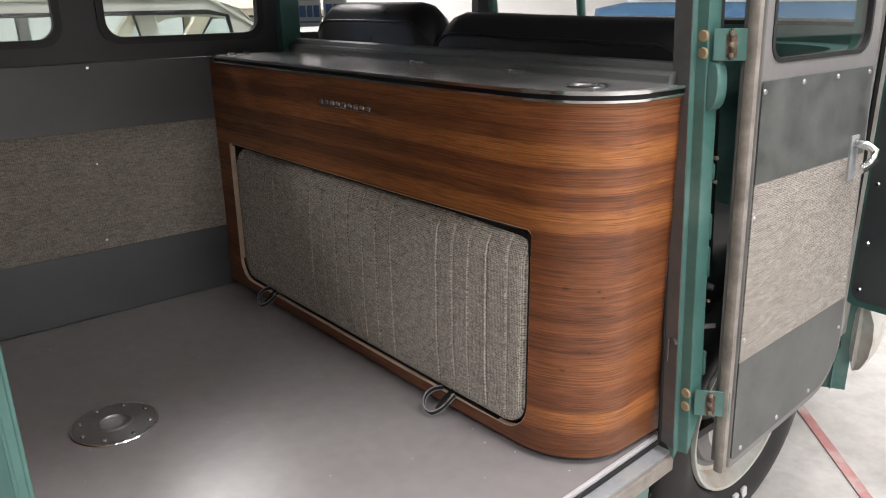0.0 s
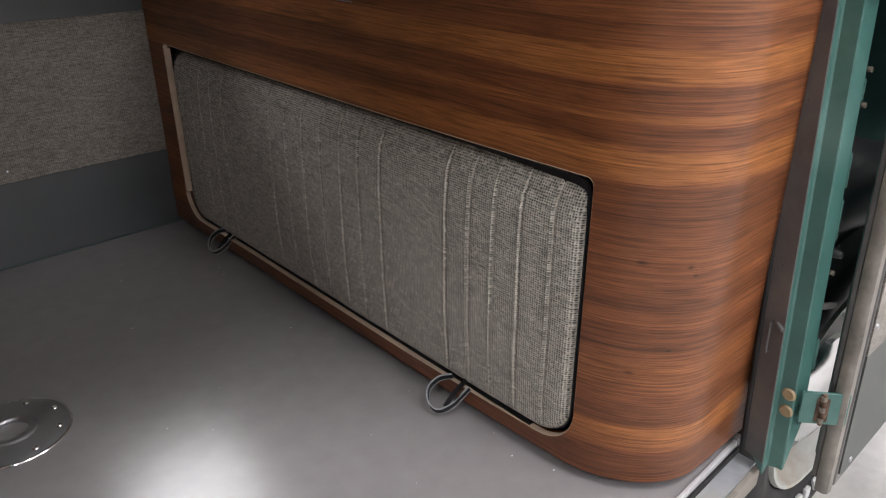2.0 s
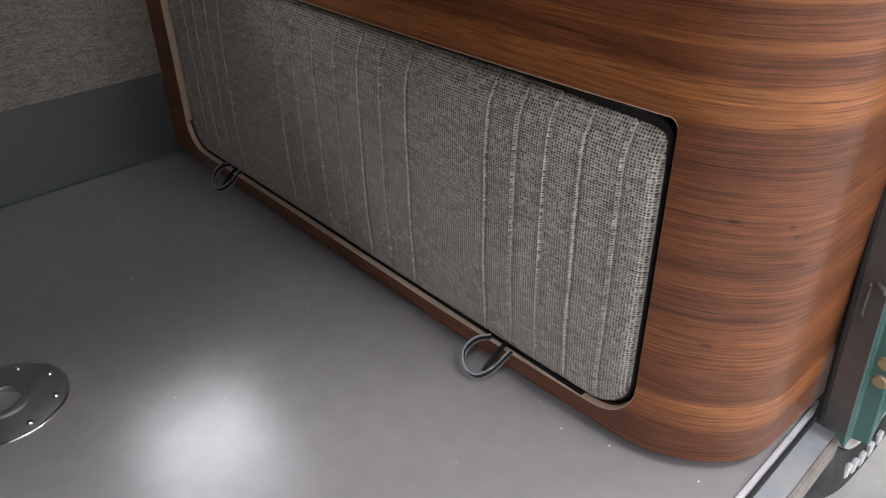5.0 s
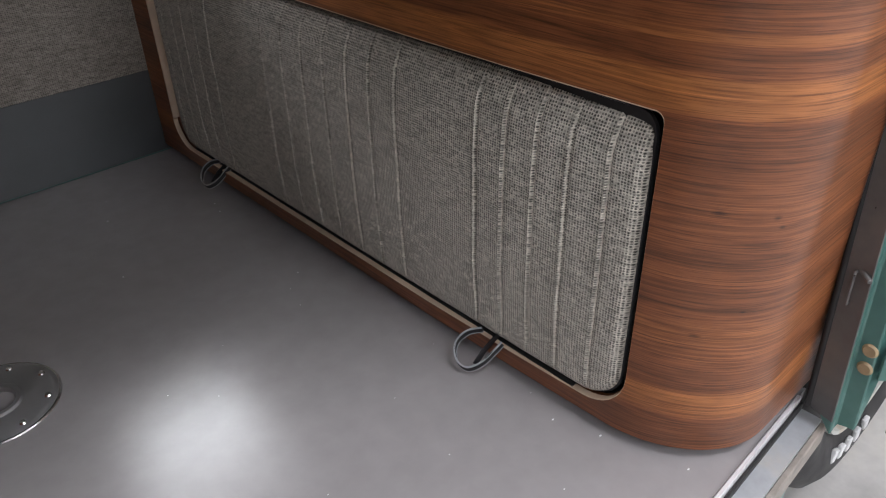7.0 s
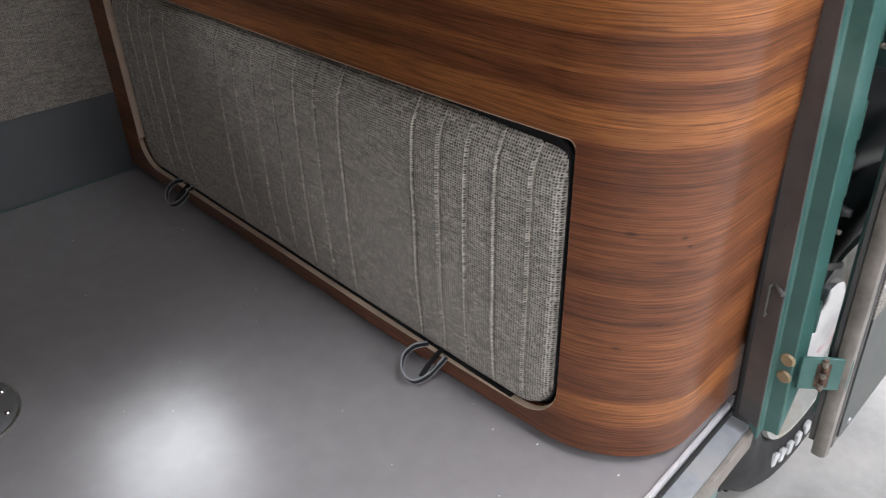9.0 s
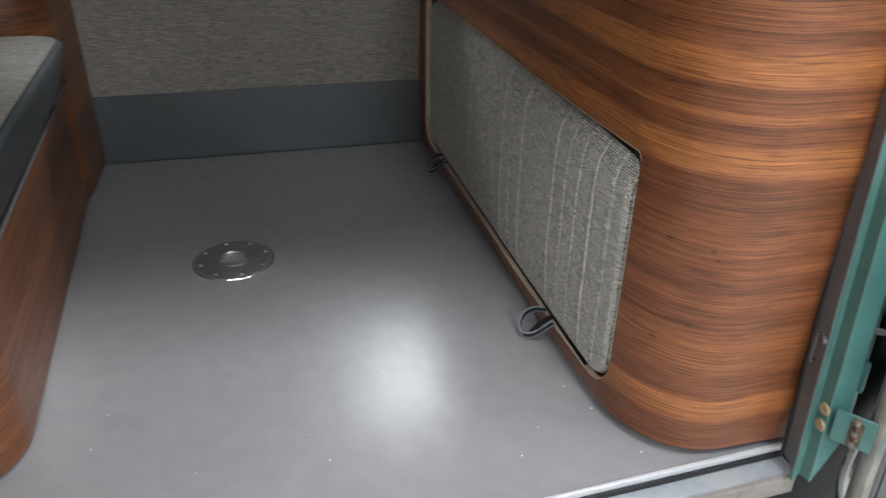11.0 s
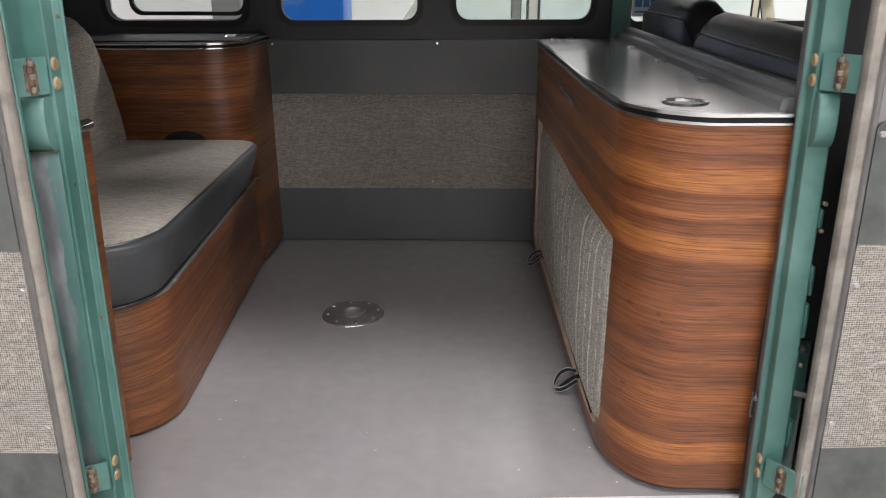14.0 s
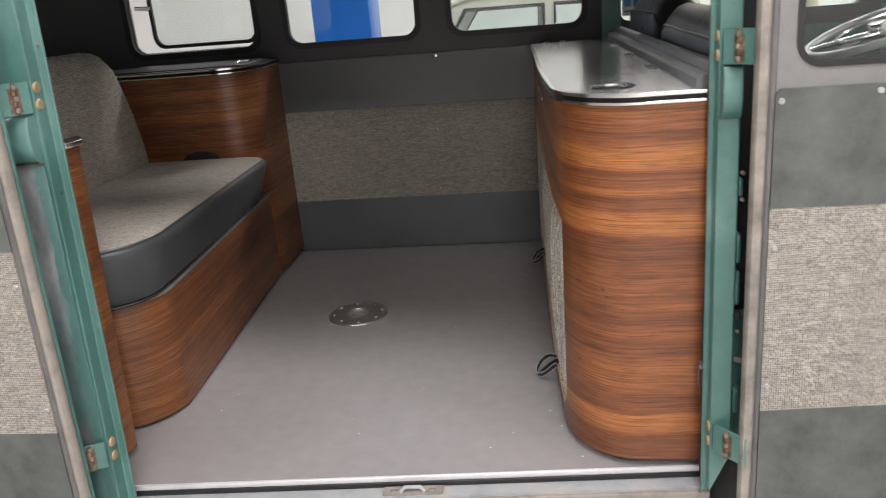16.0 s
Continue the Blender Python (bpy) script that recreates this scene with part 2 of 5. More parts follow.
# knots in the veneer: place along the sheet, height, half width, half height
KNOTS = ((1.388, 0.377, 0.011, 0.0042), (1.388, 0.207, 0.010, 0.0032), (1.450, 0.372, 0.006, 0.0028), (1.458, 0.360, 0.005, 0.0026), (1.437, 0.247, 0.005, 0.002))
WOOD_FRONT = wood_material("walnut_veneer_front", (0.100, 0.033, 0.013), (0.262, 0.093, 0.034), (0.49, 0.192, 0.054), 0.3, FIGURE, KNOTS, 0.78)
PLY = paint("birch_ply_edge", (0.68, 0.53, 0.39), 0.6, 0.2, 8.0)
TWEED = tweed_material("woven_tweed", (0.68, 0.645, 0.565), (0.034, 0.032, 0.029), (0.0040, 0.0036), wander=0.3, regular=0.8, speckle=0.4, uneven=0.22)
TWEED_SEAT = tweed_material("woven_seat_tweed", (0.50, 0.46, 0.40), (0.080, 0.073, 0.065), (0.0036, 0.0040), wander=0.6, regular=0.55, speckle=0.25)
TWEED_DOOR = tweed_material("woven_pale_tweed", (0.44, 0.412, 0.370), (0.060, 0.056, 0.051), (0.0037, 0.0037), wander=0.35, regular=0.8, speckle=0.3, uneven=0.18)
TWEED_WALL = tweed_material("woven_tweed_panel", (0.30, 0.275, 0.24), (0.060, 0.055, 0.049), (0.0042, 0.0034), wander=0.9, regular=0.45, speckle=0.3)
VINYL = paint("dark_vinyl", (0.053, 0.060, 0.064), 0.45, 0.18, 6.0, fine=400.0, spec=0.9)
VINYL_SEAT = paint("grey_seat_vinyl", (0.060, 0.066, 0.070), 0.38, 0.18, 6.0, fine=400.0)
VINYL_DOOR = paint("grey_green_vinyl", (0.094, 0.103, 0.097), 0.47, 0.38, 14.0, fine=300.0)
VINYL_BLACK = paint("black_vinyl", (0.018, 0.018, 0.020), 0.33, 0.15, 6.0, fine=500.0)
FLOOR = paint("grey_floor_sheet", (0.315, 0.300, 0.302), 0.25, 0.05, 1.6, fine=25.0, gloss=0.04)
GREEN = paint("green_body_paint", (0.072, 0.180, 0.158), 0.34, 0.2, 5.0, coat=0.2, worn=(0.14, 0.27, 0.245))
# rubbed patches are wear; the green is darker than GREEN to paint in shade
GREEN_FADED_SHADED = faded_paint("faded_shaded_green_paint", (0.046, 0.126, 0.113), (0.185, 0.192, 0.200), -0.903)
GREY_PAINT = paint("grey_frame_paint", (0.20, 0.195, 0.195), 0.45, 0.12, 3.0)
DARK_PAINT = paint("dark_grey_paint", (0.040, 0.040, 0.043), 0.5, 0.15, 3.0)
JAMB = paint("dark_jamb_paint", (0.125, 0.124, 0.122), 0.5, 0.3, 9.0, worn=(0.17, 0.155, 0.14))
RAIL_PAINT = paint("rail_grey_paint", (0.150, 0.157, 0.157), 0.34, 0.12, 3.0)
DOOR_EDGE = paint("grey_worn_edge", (0.25, 0.23, 0.205), 0.55, 0.35, 22.0, worn=(0.36, 0.33, 0.29))
RUST_EDGE = paint("worn_edge", (0.29, 0.265, 0.235), 0.6, 0.35, 22.0, worn=(0.34, 0.30, 0.26))
KNUCKLE = paint("chipped_knuckle", (0.17, 0.15, 0.12), 0.6, 0.4, 90.0, worn=(0.30, 0.24, 0.17))
RUST = paint("rusty_steel", (0.125, 0.078, 0.052), 0.75, 0.5, 60.0, worn=(0.25, 0.18, 0.13))
SILL_PAINT = paint("worn_sill_paint", (0.36, 0.38, 0.40), 0.4, 0.25, 10.0, worn=(0.45, 0.42, 0.36))
OCHRE = paint("ochre_cap", (0.34, 0.25, 0.14), 0.55, 0.25, 40.0)
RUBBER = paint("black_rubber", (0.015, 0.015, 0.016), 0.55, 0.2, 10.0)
TRIM_BLACK = paint("gloss_black_trim", (0.006, 0.006, 0.007), 0.35, 0.1, 10.0, spec=0.3)
CHROME = metal_material("chrome", (0.86, 0.87, 0.88), 0.16)
STEEL = metal_material("brushed_steel", (0.80, 0.79, 0.78), 0.20, (1.5, 60, 1.5), 0.8)
DISC_STEEL = metal_material("cast_plate_steel", (0.52, 0.52, 0.53), 0.48)
ALU = paint("bright_aluminium", (0.78, 0.78, 0.80), 0.4, 0.06, 20.0, metal=0.35)
GLASS = glass_material("window_glass", (0.93, 0.96, 0.95))
CONCRETE = paint("painted_concrete", (0.50, 0.49, 0.47), 0.5, 0.28, 5.0, worn=(0.62, 0.60, 0.55), fine=35.0)
WHITE_WALL = paint("white_hall_wall", (0.74, 0.74, 0.73), 0.7, 0.06, 0.6)
RED_LINE = paint("red_floor_paint", (0.46, 0.21, 0.20), 0.55, 0.25, 9.0, worn=(0.52, 0.42, 0.40))
BLUE_POST = paint("blue_post_paint", (0.010, 0.125, 0.52), 0.35, 0.1, 3.0)
WHITE_CAR = paint("cream_white_paint", (0.72, 0.71, 0.64), 0.25, 0.05, 2.0, coat=0.5)
CREAM_CAR = paint("cream_paint", (0.66, 0.60, 0.47), 0.25, 0.05, 2.0, coat=0.5)
BLUE_CAR = paint("blue_car_paint", (0.06, 0.17, 0.33), 0.25, 0.1, 2.0, coat=0.5)
PALE_MINT = paint("pale_chipped_paint", (0.62, 0.63, 0.59), 0.4, 0.15, 9.0, worn=(0.50, 0.42, 0.33))
SIGN_WHITE = paint("white_sign", (0.75, 0.76, 0.76), 0.5, 0.05)
SIGN_BLUE = paint("blue_sign_print", (0.10, 0.22, 0.50), 0.5, 0.05)


# ---- building helpers ----
def smooth(me, angle=40):
    for f in me.polygons:
        f.use_smooth = True
    me.set_sharp_from_angle(angle=radians(angle))


def mesh_of(name, bm, material, angle=40):
    bmesh.ops.recalc_face_normals(bm, faces=bm.faces)
    me = bpy.data.meshes.new(name)
    bm.to_mesh(me)
    bm.free()
    me.materials.append(material)
    smooth(me, angle)
    return me


def part(name, bm, material, parent, label="", angle=40):
    ob = new(name, mesh_of(name, bm, material, angle))
    ob.parent = parent
    if label:
        ob["label"] = label
    return ob


def solid(name, bm, material, label, category, group="", kind="", angle=40):
    return tagged(new(name, mesh_of(name, bm, material, angle)), label, category, group, kind)


def thing(name, label, category, at=(0, 0, 0), group="", kind=""):
    ob = new(name)
    ob.location = at
    ob.empty_display_size = 0.1
    return tagged(ob, label, category, group, kind)


def structure(name, bm, material, label="", category=""):
    return solid(name, bm, material, label, category, kind="structure")


def box(x0, x1, y0, y1, z0, z1, bevel=0.0, segs=2, bm=None):
    own = bmesh.new()
    bmesh.ops.create_cube(own, size=1, matrix=Matrix.LocRotScale(((x0 + x1) / 2, (y0 + y1) / 2, (z0 + z1) / 2), None, (x1 - x0, y1 - y0, z1 - z0)))
    if bevel:
        bmesh.ops.bevel(own, geom=list(own.edges), offset=bevel, segments=segs, affect="EDGES", profile=0.5)
    if bm is None:
        return own
    me = bpy.data.meshes.new("tmp")
    own.to_mesh(me)
    bm.from_mesh(me)
    own.free()
    bpy.data.meshes.remove(me)
    return bm


def cyl(p, q, r, segs=20, r2=None, bm=None, bevel=0.0):
    """A round bar from p to q."""
    p, q = Vector(p), Vector(q)
    own = bmesh.new()
    turn = (q - p).to_track_quat("Z", "Y").to_matrix().to_4x4()
    bmesh.ops.create_cone(own, cap_ends=True, segments=segs, radius1=r, radius2=r if r2 is None else r2, depth=(q - p).length,
                          matrix=Matrix.Translation((p + q) / 2) @ turn)
    if bevel:
        edges = [e for e in own.edges if any(len(f.verts) > 4 for f in e.link_faces)]
        bmesh.ops.bevel(own, geom=edges, offset=bevel, segments=2, affect="EDGES", profile=0.5)
    if bm is None:
        return own
    me = bpy.data.meshes.new("tmp")
    own.to_mesh(me)
    bm.from_mesh(me)
    own.free()
    bpy.data.meshes.remove(me)
    return bm


def prism(points, z0, z1, bevel=0.0, segs=2, m=None):
    """A plan outline raised from z0 to z1; m turns it afterwards."""
    bm = bmesh.new()
    low = [bm.verts.new((x, y, z0)) for x, y in points]
    high = [bm.verts.new((x, y, z1)) for x, y in points]
    n = len(points)
    bm.faces.new(low[::-1])
    top = bm.faces.new(high)
    for i in range(n):
        bm.faces.new((low[i], low[(i + 1) % n], high[(i + 1) % n], high[i]))
    if bevel:
        edges = [e for e in bm.edges if all(len(f.verts) == n for f in e.link_faces[:1]) or any(len(f.verts) == n for f in e.link_faces)]
        bmesh.ops.bevel(bm, geom=edges, offset=bevel, segments=segs, affect="EDGES", profile=0.5)
    if m is not None:
        bmesh.ops.transform(bm, matrix=m, verts=bm.verts)
    return bm


def arc(cx, cy, r, a0, a1, n=10):
    return [(cx + r * math.cos(radians(a0 + (a1 - a0) * i / n)), cy + r * math.sin(radians(a0 + (a1 - a0) * i / n))) for i in range(n + 1)]


def round_rect(x0, x1, y0, y1, r, n=6, rs=None):
    """Outline, anticlockwise from the low right corner; rs: radii of the low-right, high-right, high-left and low-left corners."""
    a, b, c, d = rs or (r, r, r, r)
    return (arc(x1 - a, y0 + a, a, -90, 0, n) + arc(x1 - b, y1 - b, b, 0, 90, n) + arc(x0 + c, y1 - c, c, 90, 180, n) + arc(x0 + d, y0 + d, d, 180, 270, n))


def lifted(loop, plane, depth):
    """Plane coordinates to the world: 'xz' at y = depth, 'yz' at x = depth, 'xy' at z = depth."""
    return [{"xz": (a, depth, b), "yz": (depth, a, b), "xy": (a, b, depth)}[plane] for a, b in loop]


def holed(outer, holes, plane, d0, d1):
    """A plate between two depths with openings through it."""
    bm = bmesh.new()
    for depth in (d0, d1):
        edges = []
        for loop in (outer, *holes):
            vs = [bm.verts.new(co) for co in lifted(loop, plane, depth)]
            edges += [bm.edges.new((vs[i], vs[(i + 1) % len(vs)])) for i in range(len(vs))]
        bmesh.ops.triangle_fill(bm, use_beauty=True, use_dissolve=False, edges=edges)
    for loop in (outer, *holes):
        a, b = lifted(loop, plane, d0), lifted(loop, plane, d1)
        va, vb = [bm.verts.new(c) for c in a], [bm.verts.new(c) for c in b]
        for i in range(len(va)):
            j = (i + 1) % len(va)
            bm.faces.new((va[i], va[j], vb[j], vb[i]))
    bmesh.ops.remove_doubles(bm, verts=bm.verts, dist=1e-5)
    return bm


def ring(loop_out, loop_in, plane, d0, d1):
    """A frame between two outlines with the same number of points."""
    bm = bmesh.new()
    vs = [[bm.verts.new(c) for c in lifted(l, plane, d)] for l, d in ((loop_out, d0), (loop_out, d1), (loop_in, d1), (loop_in, d0))]
    n = len(loop_out)
    for k in range(4):
        a, b = vs[k], vs[(k + 1) % 4]
        for i in range(n):
            j = (i + 1) % n
            bm.faces.new((a[i], a[j], b[j], b[i]))
    return bm


def tube(points, r, segs=8, closed=False, flat=1.0, up=Vector((0, 0, 1))):
    """A round or flattened bar along a line of points; flat scales it along up."""
    bm = bmesh.new()
    pts = [Vector(p) for p in points]
    n = len(pts)
    rings = []
    for i, p in enumerate(pts):
        a = pts[(i - 1) % n] if (closed or i > 0) else p
        b = pts[(i + 1) % n] if (closed or i < n - 1) else p
        t = (b - a).normalized()
        s = t.cross(up)
        s = s.normalized() if s.length > 1e-4 else Vector((1, 0, 0))
        u = s.cross(t).normalized()
        rings.append([bm.verts.new(p + r * (math.cos(k * math.tau / segs) * s + flat * math.sin(k * math.tau / segs) * u)) for k in range(segs)])
    for i in range(n if closed else n - 1):
        a, b = rings[i], rings[(i + 1) % n]
        for k in range(segs):
            bm.faces.new((a[k], a[(k + 1) % segs], b[(k + 1) % segs], b[k]))
    if not closed:
        bm.faces.new(rings[0][::-1])
        bm.faces.new(rings[-1])
    return bm


def plan_lengths(path):
    s = [0.0]
    for (ax, ay), (bx, by) in zip(path, path[1:]):
        s.append(s[-1] + math.hypot(bx - ax, by - ay))
    return s


def offset_path(path, d):
    """The plan line moved d to its right."""
    out = []
    for i, (x, y) in enumerate(path):
        ax, ay = path[max(i - 1, 0)]
        bx, by = path[min(i + 1, len(path) - 1)]
        l = math.hypot(bx - ax, by - ay) or 1
        out.append((x + d * (by - ay) / l, y - d * (bx - ax) / l))
    return out


def bent_sheet(path, z0, z1, thick, uv_shift=(0, 0), hole=None):
    """Veneered board bent along a plan line, with its grain in the uv map. hole: lo(s), hi(s), from s0 to s1.
    The board's thickness goes to the right of the line."""
    bm = bmesh.new()
    uvl = bm.loops.layers.uv.new("UVMap")
    lengths = plan_lengths(path)
    back = offset_path(path, thick)

    def quad(i, j, lo_i, lo_j, hi_i, hi_j):
        for line in (path, back):
            pts = [(line[i], lo_i, i), (line[j], lo_j, j), (line[j], hi_j, j), (line[i], hi_i, i)]
            f = bm.faces.new([bm.verts.new((p[0], p[1], z)) for p, z, _ in pts])
            for lp, (_, z, k) in zip(f.loops, pts):
                lp[uvl].uv = (lengths[k] + uv_shift[0], z + uv_shift[1])

    def rim(k0, z_0, k1, z_1):
        a, b, c, d = path[k0], back[k0], back[k1], path[k1]
        f = bm.faces.new([bm.verts.new(v) for v in ((*a, z_0), (*b, z_0), (*c, z_1), (*d, z_1))])
        for lp in f.loops:
            lp[uvl].uv = (lengths[k0] + uv_shift[0], z_0 + uv_shift[1])

    for i in range(len(path) - 1):
        j = i + 1
        mid = (lengths[i] + lengths[j]) / 2
        if hole and hole[0] < mid < hole[1]:
            li, lj, hi, hj = hole[2](lengths[i]), hole[2](lengths[j]), hole[3](lengths[i]), hole[3](lengths[j])
            quad(i, j, z0, z0, li, lj)
            quad(i, j, hi, hj, z1, z1)
        else:
            quad(i, j, z0, z0, z1, z1)
        rim(i, z0, j, z0)
        rim(i, z1, j, z1)
    for k in (0, len(path) - 1):
        rim(k, z0, k, z1)
    bmesh.ops.remove_doubles(bm, verts=bm.verts, dist=1e-6)
    return bm


def uv_plane(bm, a, b):
    """Metre-true uv map from two axes."""
    uvl = bm.loops.layers.uv.verify()
    for f in bm.faces:
        for lp in f.loops:
            lp[uvl].uv = (lp.vert.co[a] + lp.vert.co[3 - a - b], lp.vert.co[b])
    return bm


def screw_head(parent, at, normal, r=0.006, material=None):
    n = Vector(normal)
    bm = cyl(Vector(at), Vector(at) + n * r * 0.42, r, 14, r * 0.72)
    return part("screw", bm, material or CHROME, parent)


# ---- hall round the van ----
def hall():
    structure("ground", box(-12, 12, -11, 9, GROUND - 0.2, GROUND), CONCRETE, "pale worn painted concrete hall floor", "floor")
    structure("wall_back", box(-12, 12, 9, 9.2, GROUND, 5.0), WHITE_WALL, "white hall wall", "wall")
    structure("wall_behind", box(-12, 12, -11.2, -11, GROUND, 5.0), WHITE_WALL, "white hall wall", "wall")
    structure("wall_rearward", box(-12.2, -12, -11.2, 9.2, GROUND, 5.0), WHITE_WALL, "white hall wall", "wall")
    structure("wall_forward", box(12, 12.2, -11.2, 9.2, GROUND, 5.0), WHITE_WALL, "white hall wall", "wall")
    structure("ceiling_hall", box(-12.2, 12.2, -11.2, 9.2, 5.0, 5.2), WHITE_WALL, "white hall ceiling", "ceiling")
    line = prism([(0.975, -0.143), (0.999, -0.163), (2.514, 1.425), (2.49, 1.445)], GROUND + 0.0005, GROUND + 0.004)
    structure("trim_floor_line", line, RED_LINE, "faded red line painted on the concrete", "floor marking")


hall()

# ---- van body ----
WALL_Y = 1.5
REAR, NOSE, ROOF = -2.45, 1.55, 1.34
WINDOWS = ((-1.495, -1.008), (-0.895, -0.418), (-0.303, 0.165))
W_LOW, W_HIGH = 0.785, 1.15


def floor_sheet():
    structure("floor", prism([(REAR, -0.0135), (-0.95, -0.0135), (0.335, 0.0515), (0.335, WALL_Y), (REAR, WALL_Y)], -0.02, 0.0), FLOOR, "matt grey sheet flooring in the load bay", "floor")


def far_wall():
    outer = [(REAR, 0.729), (1.16, 0.729), (1.16, ROOF), (REAR, ROOF)]
    holes = [round_rect(a, b, W_LOW, W_HIGH, 0.05) for a, b in WINDOWS]
    holes.append(round_rect(0.288, 1.08, W_LOW, 1.2, 0.03))
    wall = structure("wall_far", holed(outer, holes, "xz", WALL_Y + 0.006, WALL_Y + 0.04), DARK_PAINT, "dark grey painted van side above the trim panels", "wall")
    part("skin", box(REAR, 1.16, WALL_Y + 0.02, WALL_Y + 0.05, -0.23, 0.729), GREEN, wall, "green outer sheet metal")
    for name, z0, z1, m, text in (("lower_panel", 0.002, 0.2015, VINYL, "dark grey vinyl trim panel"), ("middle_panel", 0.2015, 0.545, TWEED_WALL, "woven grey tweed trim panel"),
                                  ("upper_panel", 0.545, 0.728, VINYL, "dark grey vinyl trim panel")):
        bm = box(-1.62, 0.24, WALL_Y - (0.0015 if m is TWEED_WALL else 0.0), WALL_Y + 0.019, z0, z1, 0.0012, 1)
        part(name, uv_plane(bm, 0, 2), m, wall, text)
    for x in (-0.93, -0.36, 0.03):
        screw_head(wall, (x, WALL_Y, 0.716), (0, -1, 0), 0.0055)
    screw_head(wall, (-0.381, WALL_Y - 0.002, 0.23), (0, -1, 0), 0.004)
    screw_head(wall, (-0.375, WALL_Y - 0.002, 0.452), (0, -1, 0), 0.003)


def side_window(name, a, b, label, ajar=False):
    w = thing(name, label, "window", kind="structure")
    out, inn = round_rect(a - 0.012, b + 0.012, W_LOW - 0.012, W_HIGH + 0.012, 0.058), round_rect(a + 0.008, b - 0.008, W_LOW + 0.008, W_HIGH - 0.008, 0.045)
    part("seal", ring(out, inn, "xz", WALL_Y - 0.002, WALL_Y + 0.02), RUBBER, w, "black rubber window seal")
    if ajar:
        out2, in2 = round_rect(a + 0.045, b - 0.006, W_LOW + 0.022, W_HIGH, 0.045), round_rect(a + 0.058, b - 0.019, W_LOW + 0.035, W_HIGH - 0.013, 0.038)
        bm = ring(out2, in2, "xz", 0, 0.012)
        tilt = Matrix.Translation((b, WALL_Y + 0.035, 0)) @ Matrix.Rotation(radians(-7), 4, "Z") @ Matrix.Translation((-b, 0, 0))
        bmesh.ops.transform(bm, matrix=tilt, verts=bm.verts)
        sash = part("sash", bm, RUBBER, w, "black rubber edge of the pop-out sash")
        pane = prism(in2, 0, 0.004, m=tilt @ Matrix(((1, 0, 0, 0), (0, 0, 1, 0.004), (0, 1, 0, 0), (0, 0, 0, 1))))
        glass = part("pane", pane, GLASS, sash, "clear pop-out pane")
        part("frame_lip", ring(round_rect(a + 0.008, b - 0.008, W_LOW + 0.008, W_HIGH - 0.008, 0.045), round_rect(a + 0.013, b - 0.013, W_LOW + 0.012, W_HIGH - 0.012, 0.042), "xz", WALL_Y + 0.02, WALL_Y + 0.03), CHROME, w, "bright metal frame lip")
        part("catch", cyl((a + 0.03, WALL_Y + 0.02, 0.96), (a + 0.075, WALL_Y + 0.05, 0.955), 0.008, 10), CHROME, w, "chrome window catch")
    else:
        glass = part("pane", prism(inn, 0, 0.004, m=Matrix(((1, 0, 0, 0), (0, 0, 1, WALL_Y + 0.012), (0, 1, 0, 0), (0, 0, 0, 1)))), GLASS, w, "clear glass pane")
    glass.visible_shadow = False


def van_shell():
    structure("ceiling", box(REAR, NOSE - 0.06, -0.02, WALL_Y + 0.05, ROOF, ROOF + 0.03), GREY_PAINT, "grey van roof lining", "ceiling")
    back = structure("wall_rear", holed([(-0.02, -0.18), (WALL_Y + 0.04, -0.18), (WALL_Y + 0.04, ROOF), (-0.02, ROOF)], [round_rect(0.25, 1.25, 0.86, 1.2, 0.06)], "yz", REAR - 0.03, REAR), DARK_PAINT, "dark grey rear end of the van", "wall")
    near = [(REAR, -0.1), (-0.945, -0.1), (-0.945, ROOF), (REAR, ROOF)]
    structure("wall_near", holed(near, [round_rect(-2.25, -1.8, W_LOW, W_HIGH, 0.05), round_rect(-1.65, -1.1, W_LOW, W_HIGH, 0.05)], "xz", -0.005, 0.025), GREEN, "green painted van side behind the doorway", "wall")
    structure("trim_header", box(-0.945, 1.18, -0.02, 0.05, 1.20, ROOF), GREEN, "green painted roof rail over the doorway", "wall")


floor_sheet()
far_wall()
for i, (a, b) in enumerate(WINDOWS):
    side_window("window_%d" % (i + 1), a, b, "pop-out side window ajar with black seal" if i == 0 else "fixed side window with rounded black rubber seal", i == 0)
van_shell()


